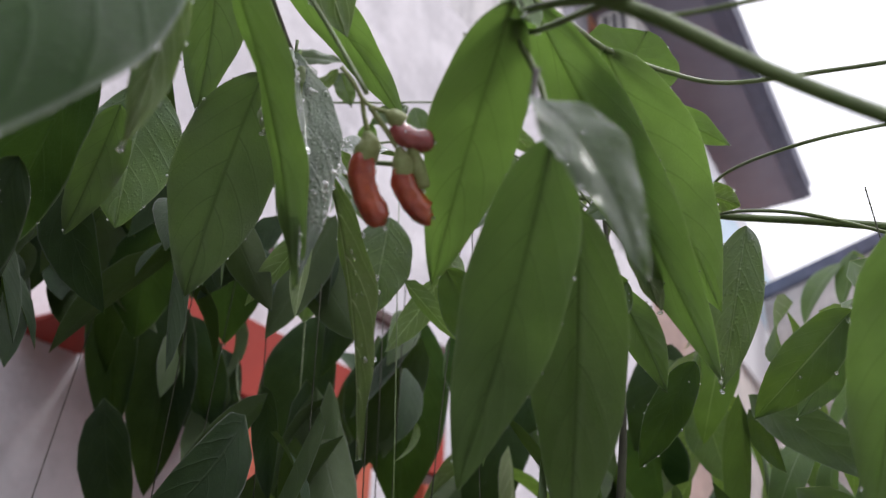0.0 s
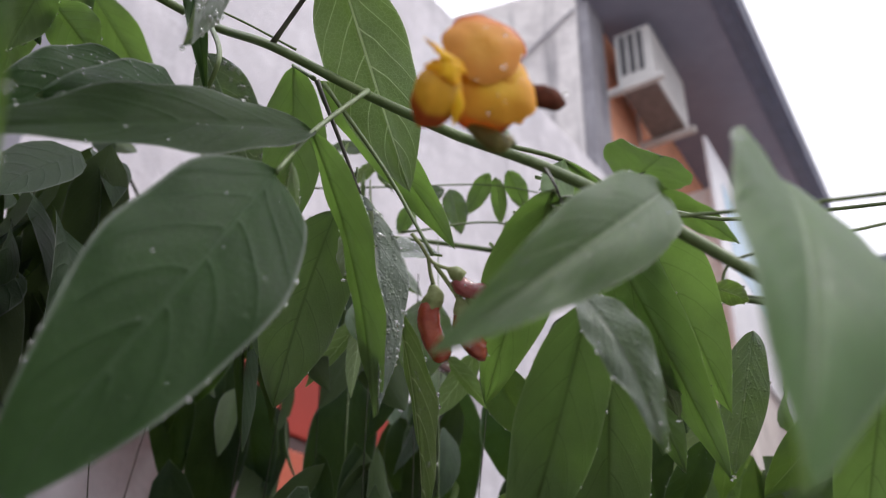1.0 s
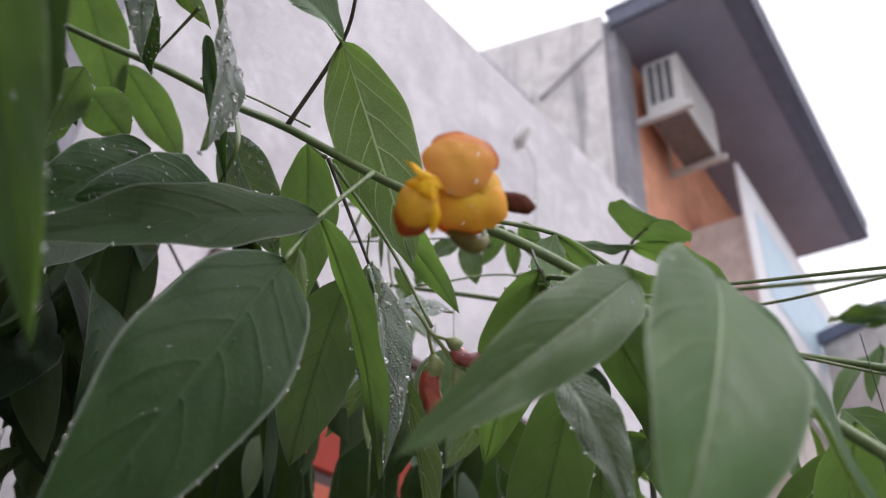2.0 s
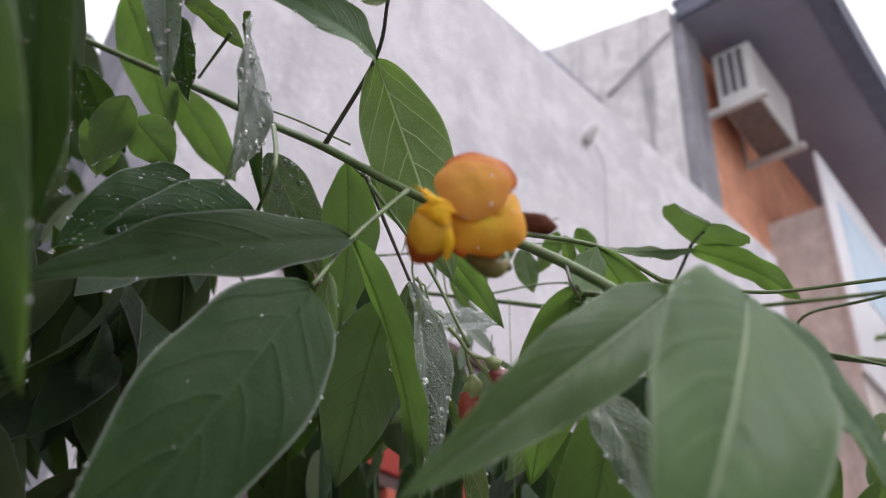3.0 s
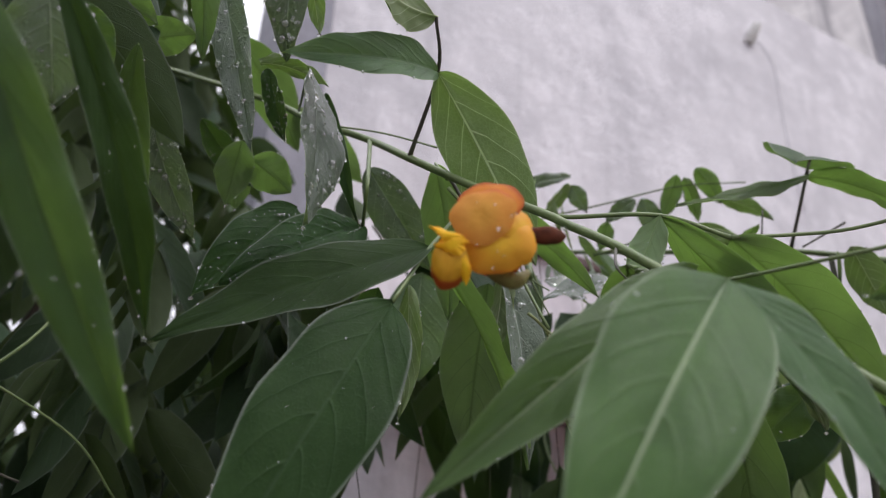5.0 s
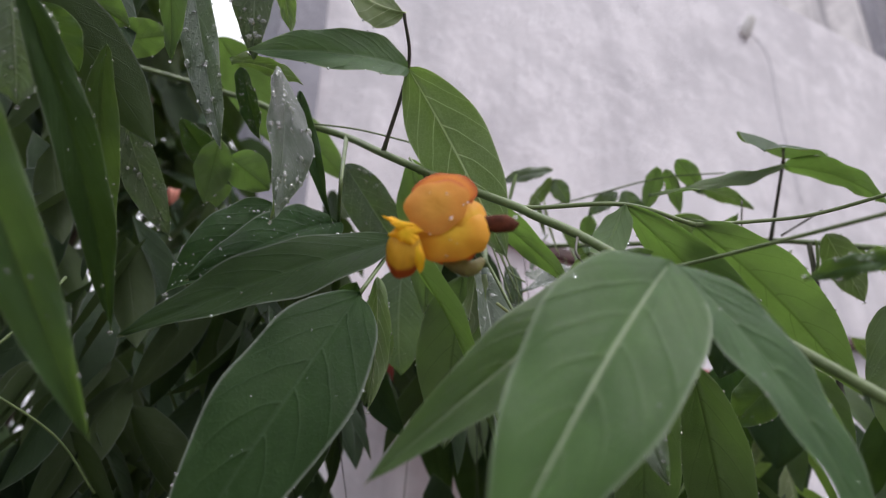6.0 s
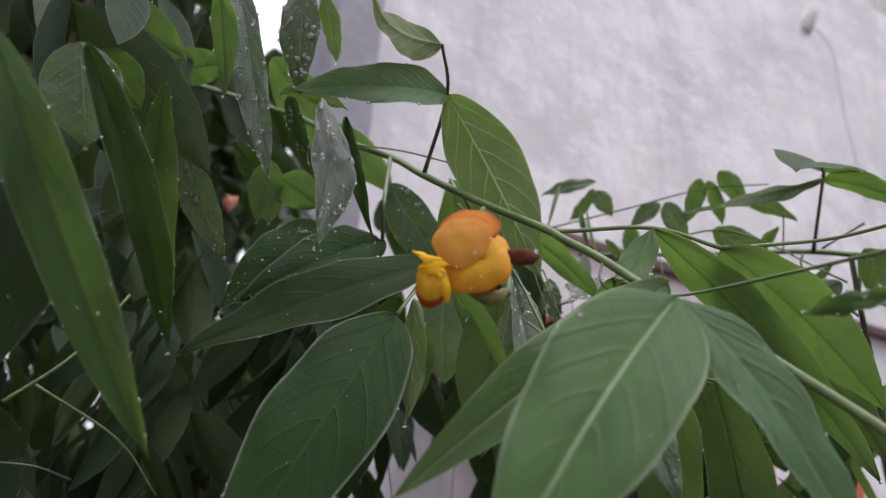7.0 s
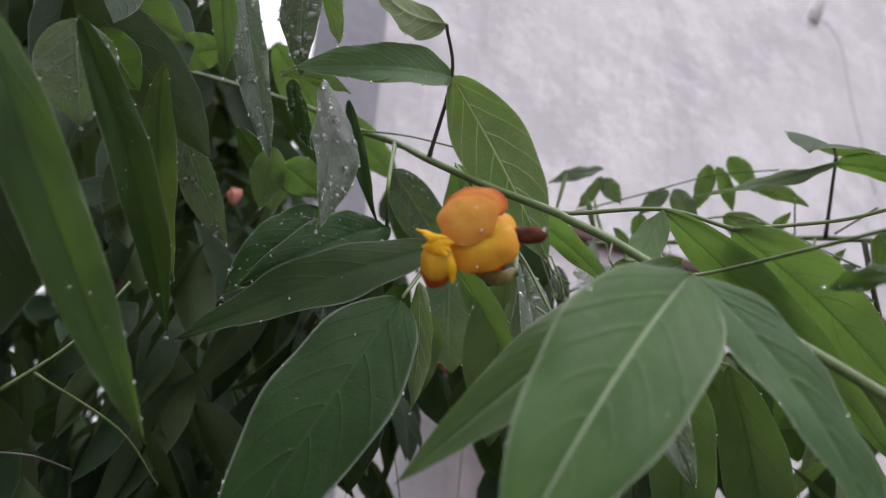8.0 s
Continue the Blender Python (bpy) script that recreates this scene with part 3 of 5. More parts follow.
coping = box("coping", ((c - a).length, 0.3, 0.12), Matrix.Translation((a + c) / 2 + Vector((0, 0, 5.26))) @ pose(0, 0, 0, 0, 0, math.degrees(math.atan2(c.y - a.y, c.x - a.x))), FASCIA)
tagged(coping, "dark coping on the brown wall", "coping", kind="structure")

# Dark tube standing in for the shadow line of flashing on the end wall.
tube("flashing", [(-1.146, 0.144, 6.934), (-0.916, 0.081, 6.536), (-0.692, 0.020, 6.155)], 0.035, 0.035, FASCIA, house, 0, 6, 2)
tube("cable", [(-0.625, 0.012, 6.233), (-0.396, -0.050, 6.444), (-0.128, -0.123, 6.691)], 0.012, 0.012, CABLE, house, 0, 6, 3)

# the air conditioner
ac = empty("air_conditioner", on_house(0.35, 0.3, 6.3).translation, "off-white outdoor air conditioner unit on a wall bracket", "air conditioner")


def ac_box(name, size, s, q, z, mat, bevel=0.008, label=""):
    ob = box(name, size, Matrix(), mat, ac, bevel, label)
    ob.matrix_basis = Matrix.Translation(-ac.location) @ on_house(s - 0.12, q - 0.03, z)
    return ob


ac_box("casing", (0.80, 0.30, 0.54), 0.72, 0.28, 6.36, AC_WHITE, 0.02)
ac_box("underside", (0.76, 0.27, 0.02), 0.72, 0.28, 6.085, AC_UNDER)
for k in range(3):
    ac_box("louvre", (0.012, 0.045, 0.40), 0.315, 0.20 + k * 0.07, 6.38, AC_DARK, 0.002)
for s in (0.30, 1.02):
    ac_box("bracket_arm", (0.05, 0.52, 0.05), s, 0.24, 6.03, AC_WHITE, 0.004)
    ac_box("bracket_upright", (0.05, 0.04, 0.44), s, 0.02, 6.22, AC_WHITE, 0.004)

# ---- the flowering shrub ----
shrub = empty("pigeon_pea_shrub", (0.02, 0.34, 0.0), "rain-wet flowering shrub with long pointed green leaflets", "shrub")
trunk_top = (0.0, 0.36, 1.15)
tube("trunk", [(0.02, 0.34, -0.03), (0.03, 0.36, 0.4), (-0.01, 0.37, 0.8), trunk_top], 0.013, 0.008, BARK, shrub)
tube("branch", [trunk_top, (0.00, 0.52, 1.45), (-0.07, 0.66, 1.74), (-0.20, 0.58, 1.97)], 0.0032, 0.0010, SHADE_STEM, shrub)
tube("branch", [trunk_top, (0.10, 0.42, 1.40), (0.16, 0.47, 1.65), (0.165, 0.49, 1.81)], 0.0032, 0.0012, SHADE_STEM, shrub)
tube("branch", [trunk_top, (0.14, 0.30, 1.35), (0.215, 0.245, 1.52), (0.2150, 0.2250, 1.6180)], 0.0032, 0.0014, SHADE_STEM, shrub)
tube("stem", [(-0.2650, 0.3159, 1.9904), (-0.2032, 0.3208, 1.9572), (-0.0887, 0.3154, 1.8823), (-0.0292, 0.2893, 1.8296), (0.0032, 0.2931, 1.8097), (0.0353, 0.2765, 1.7799), (0.0677, 0.2727, 1.7545), (0.0955, 0.2687, 1.7339), (0.1050, 0.2634, 1.7247), (0.1229, 0.2534, 1.7079), (0.1462, 0.2420, 1.6840), (0.1620, 0.2415, 1.6715), (0.1722, 0.2390, 1.6616), (0.1892, 0.2330, 1.6444), (0.2150, 0.2250, 1.6180)], 0.0017, 0.0013, STEM, shrub)
tube("petiole", [(0.0726, 0.2649, 1.7471), (0.0634, 0.2500, 1.7202), (0.0622, 0.2321, 1.6934)], 0.0008, 0.0006, STEM, shrub)
tube("petiole", [(0.0353, 0.2765, 1.7799), (0.0592, 0.2560, 1.7983), (0.0692, 0.2367, 1.8046)], 0.0009, 0.0006, DARK_STEM, shrub)
tube("petiole", [(0.0501, 0.2840, 1.7703), (0.0572, 0.2912, 1.7528), (0.0634, 0.3030, 1.7376)], 0.0008, 0.0005, DARK_STEM, shrub)
tube("flower_stalk", [(0.0572, 0.2706, 1.7562), (0.0766, 0.2778, 1.7280), (0.0925, 0.2752, 1.6967)], 0.0007, 0.0005, STEM, shrub)
tube("petiole", [(0.0497, 0.2818, 1.7693), (0.0372, 0.2934, 1.7872)], 0.0007, 0.0005, STEM, shrub)
tube("twig", [(0.0948, 0.2682, 1.7343), (0.1026, 0.2702, 1.7319), (0.1284, 0.2835, 1.7329), (0.1472, 0.2961, 1.7265)], 0.0008, 0.0007, STEM, shrub)
tube("petiole", [(0.0032, 0.2931, 1.8097), (0.0238, 0.2664, 1.7650), (0.0099, 0.2846, 1.7597)], 0.0010, 0.0007, STEM, shrub)
tube("twig", [(-0.0030, 0.2764, 1.8083), (0.0159, 0.2853, 1.8041), (0.0366, 0.2952, 1.7965)], 0.0004, 0.0004, STEM, shrub)
tube("twig", [(0.1229, 0.2534, 1.7079), (0.1250, 0.2455, 1.6972), (0.1270, 0.2500, 1.6941)], 0.0005, 0.0002, DARK_STEM, shrub)
tube("twig", [(0.1441, 0.5087, 1.8272), (0.1647, 0.4461, 1.8380)], 0.0011, 0.0008, DARK_STEM, shrub)
tube("stem", [(-0.0162, 0.5416, 1.8808), (0.0838, 0.4866, 1.8300), (0.1441, 0.5087, 1.8272), (0.2067, 0.4611, 1.7820), (0.2443, 0.4325, 1.7590), (0.2820, 0.4040, 1.7350)], 0.0013, 0.0018, STEM, shrub)
tube("twig", [(0.1443, 0.2400, 1.6855), (0.1526, 0.2480, 1.6882), (0.1779, 0.2376, 1.6835), (0.1966, 0.2286, 1.6796), (0.2250, 0.2150, 1.6737)], 0.0005, 0.0005, STEM, shrub)
tube("twig", [(0.1472, 0.2961, 1.7265), (0.1640, 0.3090, 1.7300), (0.1818, 0.3168, 1.7319), (0.2092, 0.3118, 1.7308), (0.2412, 0.3026, 1.7280)], 0.0007, 0.0006, STEM, shrub)
tube("twig", [(0.2067, 0.4611, 1.7820), (0.2123, 0.4510, 1.7949), (0.2308, 0.3998, 1.7736), (0.2807, 0.4004, 1.7854)], 0.0008, 0.0007, STEM, shrub)
tube("twig", [(0.2067, 0.4611, 1.7820), (0.2191, 0.4332, 1.7654), (0.2348, 0.4118, 1.7485), (0.2762, 0.4240, 1.7435)], 0.0008, 0.0007, STEM, shrub)
tube("petiole", [(0.1443, 0.2400, 1.6855), (0.1278, 0.2686, 1.7061), (0.1251, 0.2557, 1.7020)], 0.0008, 0.0006, STEM, shrub)
tube("petiole", [(0.1443, 0.2400, 1.6855), (0.1262, 0.2592, 1.7014), (0.1302, 0.2670, 1.6902), (0.1325, 0.2672, 1.6769)], 0.0009, 0.0006, STEM, shrub)
tube("petiole", [(0.1325, 0.2672, 1.6769), (0.1393, 0.3012, 1.6824)], 0.0007, 0.0005, STEM, shrub)
tube("petiole", [(0.1292, 0.2463, 1.6750), (0.1283, 0.2465, 1.6693)], 0.0006, 0.0005, DARK_STEM, shrub)
tube("twig", [(0.0201, 0.2290, 1.7893), (-0.0219, 0.2728, 1.8207)], 0.0006, 0.0005, STEM, shrub)
tube("twig", [(-0.0488, 0.1767, 1.6636), (-0.0442, 0.1935, 1.6848), (-0.0461, 0.2098, 1.7142)], 0.0006, 0.0005, STEM, shrub)
tube("twig", [(-0.0603, 0.1920, 1.6759), (-0.0554, 0.2256, 1.6650), (-0.0562, 0.2477, 1.6499)], 0.0005, 0.0004, STEM, shrub)
tube("twig", [(-0.0778, 0.1940, 1.6515), (-0.0710, 0.2062, 1.6522), (-0.0733, 0.2224, 1.6515)], 0.0005, 0.0004, DARK_STEM, shrub)
tube("twig", [(-0.0169, 0.4678, 1.8624), (0.0419, 0.4784, 1.8684), (0.0894, 0.4896, 1.8754), (0.1273, 0.4996, 1.8734)], 0.0006, 0.0004, STEM, shrub)
tube("twig", [(0.1307, 0.4937, 1.8237), (0.1360, 0.4839, 1.8432)], 0.0005, 0.0005, DARK_STEM, shrub)
tube("twig", [(0.0480, 0.4496, 1.8180), (0.1068, 0.4629, 1.8283), (0.1630, 0.4716, 1.7871)], 0.0006, 0.0005, STEM, shrub)
tube("twig", [(0.1757, 0.4780, 1.8218), (0.1530, 0.4799, 1.8133)], 0.0006, 0.0005, DARK_STEM, shrub)
tube("twig", [(0.1485, 0.4439, 1.7939), (0.1493, 0.4387, 1.7819), (0.1684, 0.4423, 1.7555)], 0.0006, 0.0006, STEM, shrub)
tube("petiole", [(0.1647, 0.4461, 1.8380), (0.1690, 0.4056, 1.8182)], 0.0007, 0.0006, DARK_STEM, shrub)
tube("stalk", [(0.0516, 0.3400, 1.7642), (0.0545, 0.3436, 1.7509), (0.0574, 0.3455, 1.7403)], 0.0004, 0.0003, STEM, shrub)
tube("stalk", [(0.0532, 0.3412, 1.7638), (0.0574, 0.3460, 1.7499), (0.0622, 0.3502, 1.7373)], 0.0004, 0.0003, STEM, shrub)
tube("stalk", [(0.0541, 0.3426, 1.7626), (0.0572, 0.3438, 1.7530), (0.0642, 0.3454, 1.7467)], 0.0004, 0.0003, STEM, shrub)
tube("stalk", [(0.0557, 0.3443, 1.7613), (0.0590, 0.3482, 1.7478), (0.0592, 0.3489, 1.7366)], 0.0004, 0.0003, STEM, shrub)
tube("stalk", [(0.0523, 0.3366, 1.7745), (0.0516, 0.3400, 1.7642), (0.0557, 0.3443, 1.7613)], 0.0005, 0.0004, STEM, shrub)

leaflet((0.0592, 0.2560, 1.7983), (0.0817, 0.2926, 1.7295), 0.0289, (-0.18, 0.89, 0.42), 0.06, 0.15, "plain")
leaflet((0.0592, 0.2560, 1.7983), (0.0582, 0.1801, 1.7503), 0.0190, (0.98, -0.12, 0.17), 0.04, 0.55, "mature")
leaflet((0.0692, 0.2367, 1.8046), (0.0805, 0.1801, 1.7735), 0.0167, (-0.98, -0.13, -0.12), 0.08, 0.3, "plain")
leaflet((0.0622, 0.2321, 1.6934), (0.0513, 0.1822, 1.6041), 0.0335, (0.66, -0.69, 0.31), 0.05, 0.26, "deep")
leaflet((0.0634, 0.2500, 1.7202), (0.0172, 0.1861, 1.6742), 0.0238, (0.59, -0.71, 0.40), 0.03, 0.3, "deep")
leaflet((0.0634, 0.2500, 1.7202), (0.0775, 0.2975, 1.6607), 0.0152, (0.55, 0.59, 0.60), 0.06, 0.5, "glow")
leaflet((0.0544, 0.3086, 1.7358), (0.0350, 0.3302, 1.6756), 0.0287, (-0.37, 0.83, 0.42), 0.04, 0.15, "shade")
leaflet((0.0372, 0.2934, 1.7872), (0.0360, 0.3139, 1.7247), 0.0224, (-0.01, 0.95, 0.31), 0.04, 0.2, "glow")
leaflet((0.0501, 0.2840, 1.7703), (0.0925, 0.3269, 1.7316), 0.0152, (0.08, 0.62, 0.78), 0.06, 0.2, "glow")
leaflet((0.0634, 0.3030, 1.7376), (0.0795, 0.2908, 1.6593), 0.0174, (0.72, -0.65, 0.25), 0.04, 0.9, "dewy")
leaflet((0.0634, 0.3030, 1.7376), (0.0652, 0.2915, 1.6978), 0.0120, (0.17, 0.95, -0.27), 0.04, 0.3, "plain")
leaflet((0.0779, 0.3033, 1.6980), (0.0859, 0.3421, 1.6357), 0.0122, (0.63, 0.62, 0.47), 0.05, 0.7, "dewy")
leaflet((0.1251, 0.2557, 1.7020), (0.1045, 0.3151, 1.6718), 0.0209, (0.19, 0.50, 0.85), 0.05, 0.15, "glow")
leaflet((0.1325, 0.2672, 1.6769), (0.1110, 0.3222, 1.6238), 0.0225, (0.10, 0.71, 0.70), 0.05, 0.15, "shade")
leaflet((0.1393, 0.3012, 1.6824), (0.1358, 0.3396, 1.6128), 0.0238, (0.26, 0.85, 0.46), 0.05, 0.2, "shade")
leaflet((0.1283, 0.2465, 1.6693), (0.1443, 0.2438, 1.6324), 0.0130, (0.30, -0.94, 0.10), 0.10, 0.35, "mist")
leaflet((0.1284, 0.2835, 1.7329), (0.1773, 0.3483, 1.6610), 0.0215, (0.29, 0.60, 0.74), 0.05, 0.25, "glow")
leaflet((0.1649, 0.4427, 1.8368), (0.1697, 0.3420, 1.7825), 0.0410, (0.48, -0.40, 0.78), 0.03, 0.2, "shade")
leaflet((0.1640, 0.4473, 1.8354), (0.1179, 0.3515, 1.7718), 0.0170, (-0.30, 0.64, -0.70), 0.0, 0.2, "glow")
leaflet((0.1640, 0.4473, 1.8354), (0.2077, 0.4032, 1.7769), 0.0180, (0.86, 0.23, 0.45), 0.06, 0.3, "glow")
leaflet((0.1479, 0.2367, 1.6870), (0.1110, 0.1736, 1.6225), 0.0172, (0.70, -0.67, 0.26), 0.06, 0.32, "young")
leaflet((0.1604, 0.2041, 1.6667), (0.1448, 0.1537, 1.6003), 0.0290, (0.63, -0.68, 0.37), 0.06, 0.32, "young")
leaflet((0.1604, 0.2041, 1.6667), (0.1881, 0.2236, 1.6085), 0.0215, (0.80, -0.47, 0.22), 0.06, 0.3, "mature")
leaflet((0.0570, 0.0948, 1.7050), (0.0672, 0.1479, 1.6264), 0.0140, (0.68, -0.65, -0.35), 0.05, 0.3, "plain")
leaflet((0.0517, 0.1174, 1.7208), (0.0352, 0.1730, 1.6637), 0.0114, (0.87, -0.20, -0.44), 0.06, 0.5, "deep")
leaflet((0.0344, 0.2154, 1.7765), (0.0497, 0.2080, 1.7105), 0.0270, (0.96, 0.17, 0.20), 0.04, 0.35, "misty")
leaflet((0.0098, 0.1866, 1.8215), (0.0261, 0.2008, 1.7393), 0.0150, (0.27, -0.96, -0.11), 0.04, 0.5, "wet")
leaflet((0.0495, 0.1826, 1.7988), (0.0397, 0.1969, 1.7651), 0.0141, (0.37, -0.81, -0.45), 0.05, 0.3, "wet")
leaflet((-0.0038, 0.2327, 1.8068), (-0.0019, 0.2459, 1.7794), 0.0098, (0.13, -0.90, -0.42), 0.05, 0.5, "beaded")
leaflet((0.0154, 0.2095, 1.7848), (0.0108, 0.2509, 1.8078), 0.0083, (-0.35, -0.48, 0.80), 0.05, 0.3, "plain")
leaflet((0.0099, 0.2846, 1.7597), (0.0224, 0.2043, 1.6981), 0.0217, (0.88, -0.19, 0.43), 0.04, 0.3, "beaded")
leaflet((-0.0011, 0.2570, 1.7565), (-0.0127, 0.2251, 1.7093), 0.0227, (0.77, -0.60, 0.22), 0.04, 0.25, "beaded")
leaflet((0.0057, 0.2901, 1.7926), (0.0226, 0.3179, 1.7518), 0.0217, (0.16, -0.85, -0.51), 0.05, 0.25, "wet")
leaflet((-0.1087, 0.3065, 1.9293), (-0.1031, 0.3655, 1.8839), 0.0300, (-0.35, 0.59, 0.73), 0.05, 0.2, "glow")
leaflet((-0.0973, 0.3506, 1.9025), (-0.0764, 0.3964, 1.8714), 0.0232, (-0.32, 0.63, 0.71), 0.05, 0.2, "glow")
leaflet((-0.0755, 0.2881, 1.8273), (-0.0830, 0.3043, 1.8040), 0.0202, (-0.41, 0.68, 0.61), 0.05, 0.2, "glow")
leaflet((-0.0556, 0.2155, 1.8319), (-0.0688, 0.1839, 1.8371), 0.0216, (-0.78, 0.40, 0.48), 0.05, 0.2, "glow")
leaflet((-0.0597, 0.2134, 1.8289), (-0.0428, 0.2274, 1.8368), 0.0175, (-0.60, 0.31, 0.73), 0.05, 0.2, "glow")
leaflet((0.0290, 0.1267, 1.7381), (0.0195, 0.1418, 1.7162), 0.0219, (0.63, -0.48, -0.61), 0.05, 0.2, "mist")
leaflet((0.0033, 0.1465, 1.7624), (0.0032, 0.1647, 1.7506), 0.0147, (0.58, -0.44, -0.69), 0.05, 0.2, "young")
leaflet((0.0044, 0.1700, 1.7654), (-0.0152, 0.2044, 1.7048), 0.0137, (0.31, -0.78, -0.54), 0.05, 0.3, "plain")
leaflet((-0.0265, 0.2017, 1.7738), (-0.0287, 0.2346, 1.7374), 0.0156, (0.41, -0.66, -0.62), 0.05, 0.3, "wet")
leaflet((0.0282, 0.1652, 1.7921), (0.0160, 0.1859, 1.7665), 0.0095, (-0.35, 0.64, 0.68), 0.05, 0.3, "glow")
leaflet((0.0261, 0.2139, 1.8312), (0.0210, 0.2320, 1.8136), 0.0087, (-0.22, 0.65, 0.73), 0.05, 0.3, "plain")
leaflet((0.0499, 0.1125, 1.6856), (0.0350, 0.1256, 1.6415), 0.0281, (0.75, -0.52, -0.41), 0.05, 0.2, "shadowed")
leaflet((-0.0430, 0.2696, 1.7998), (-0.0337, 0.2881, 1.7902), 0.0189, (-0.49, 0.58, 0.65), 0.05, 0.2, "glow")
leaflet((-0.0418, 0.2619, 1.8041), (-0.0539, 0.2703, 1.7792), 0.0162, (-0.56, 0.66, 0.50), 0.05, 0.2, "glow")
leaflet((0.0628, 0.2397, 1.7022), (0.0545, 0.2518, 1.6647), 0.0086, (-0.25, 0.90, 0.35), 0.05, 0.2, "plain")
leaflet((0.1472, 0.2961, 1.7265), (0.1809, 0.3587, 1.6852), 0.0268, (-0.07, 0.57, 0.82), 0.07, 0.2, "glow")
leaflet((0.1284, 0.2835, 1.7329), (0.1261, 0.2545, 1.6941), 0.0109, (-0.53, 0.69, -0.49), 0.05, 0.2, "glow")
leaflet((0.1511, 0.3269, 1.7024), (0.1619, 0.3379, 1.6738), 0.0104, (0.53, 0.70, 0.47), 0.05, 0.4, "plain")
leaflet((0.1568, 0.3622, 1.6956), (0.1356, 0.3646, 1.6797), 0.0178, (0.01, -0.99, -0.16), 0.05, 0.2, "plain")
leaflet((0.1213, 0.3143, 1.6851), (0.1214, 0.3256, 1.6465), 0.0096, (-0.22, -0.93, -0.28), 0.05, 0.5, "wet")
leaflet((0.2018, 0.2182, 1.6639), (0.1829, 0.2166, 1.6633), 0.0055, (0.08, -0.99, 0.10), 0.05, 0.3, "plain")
leaflet((-0.0892, 0.5811, 1.8096), (-0.1013, 0.6195, 1.6953), 0.0405, (0.21, -0.92, -0.34), 0.05, 0.2, "shadowed")
leaflet((-0.0075, 0.6127, 1.8087), (-0.0274, 0.6471, 1.6979), 0.0479, (0.06, -0.95, -0.32), 0.05, 0.2, "shadowed")
leaflet((-0.1211, 0.5507, 1.8326), (-0.1205, 0.6038, 1.7173), 0.0313, (0.26, -0.88, -0.40), 0.05, 0.2, "shadowed")
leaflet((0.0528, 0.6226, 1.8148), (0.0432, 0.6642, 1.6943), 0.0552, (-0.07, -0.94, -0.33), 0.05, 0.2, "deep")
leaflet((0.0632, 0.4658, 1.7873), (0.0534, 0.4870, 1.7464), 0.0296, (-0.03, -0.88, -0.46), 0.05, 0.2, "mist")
leaflet((0.1207, 0.6469, 1.7720), (0.0882, 0.6718, 1.6831), 0.0406, (-0.16, -0.96, -0.23), 0.05, 0.2, "shadowed")
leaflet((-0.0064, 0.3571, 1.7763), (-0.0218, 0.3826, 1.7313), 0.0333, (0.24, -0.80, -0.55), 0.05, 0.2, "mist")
leaflet((-0.0050, 0.3022, 1.7031), (-0.0243, 0.3152, 1.6579), 0.0193, (0.35, -0.84, -0.41), 0.05, 0.2, "shadowed")
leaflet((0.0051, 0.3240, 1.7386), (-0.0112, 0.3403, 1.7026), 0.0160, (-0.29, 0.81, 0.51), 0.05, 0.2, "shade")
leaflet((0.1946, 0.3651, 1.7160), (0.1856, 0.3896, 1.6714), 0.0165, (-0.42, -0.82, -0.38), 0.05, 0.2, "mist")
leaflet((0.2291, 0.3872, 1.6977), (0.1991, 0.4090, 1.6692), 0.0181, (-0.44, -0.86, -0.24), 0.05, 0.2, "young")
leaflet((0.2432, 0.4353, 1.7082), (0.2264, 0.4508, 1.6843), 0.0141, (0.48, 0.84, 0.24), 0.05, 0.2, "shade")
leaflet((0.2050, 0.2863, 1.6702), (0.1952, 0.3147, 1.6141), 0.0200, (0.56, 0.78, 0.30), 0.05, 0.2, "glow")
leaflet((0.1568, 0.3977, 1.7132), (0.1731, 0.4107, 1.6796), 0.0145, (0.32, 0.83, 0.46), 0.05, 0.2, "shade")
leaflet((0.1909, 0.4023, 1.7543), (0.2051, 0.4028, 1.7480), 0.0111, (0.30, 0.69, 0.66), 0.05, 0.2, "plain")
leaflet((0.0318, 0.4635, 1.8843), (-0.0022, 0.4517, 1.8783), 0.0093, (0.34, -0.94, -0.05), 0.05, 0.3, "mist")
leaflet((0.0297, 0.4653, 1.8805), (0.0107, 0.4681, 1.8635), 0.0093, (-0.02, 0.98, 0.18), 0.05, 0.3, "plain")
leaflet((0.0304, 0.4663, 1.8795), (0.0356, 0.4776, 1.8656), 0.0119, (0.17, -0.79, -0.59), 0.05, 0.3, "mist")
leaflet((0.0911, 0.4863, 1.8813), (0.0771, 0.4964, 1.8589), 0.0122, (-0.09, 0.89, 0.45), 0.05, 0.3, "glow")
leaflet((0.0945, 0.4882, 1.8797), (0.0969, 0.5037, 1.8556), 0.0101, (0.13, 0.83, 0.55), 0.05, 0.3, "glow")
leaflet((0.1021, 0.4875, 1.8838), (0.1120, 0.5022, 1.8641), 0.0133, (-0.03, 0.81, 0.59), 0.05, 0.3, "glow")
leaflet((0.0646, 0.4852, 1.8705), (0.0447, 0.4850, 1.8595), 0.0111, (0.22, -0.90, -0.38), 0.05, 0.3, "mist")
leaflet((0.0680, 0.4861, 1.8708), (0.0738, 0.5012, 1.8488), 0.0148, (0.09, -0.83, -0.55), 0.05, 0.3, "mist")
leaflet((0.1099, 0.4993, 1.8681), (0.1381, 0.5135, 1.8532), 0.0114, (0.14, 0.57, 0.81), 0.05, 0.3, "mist")
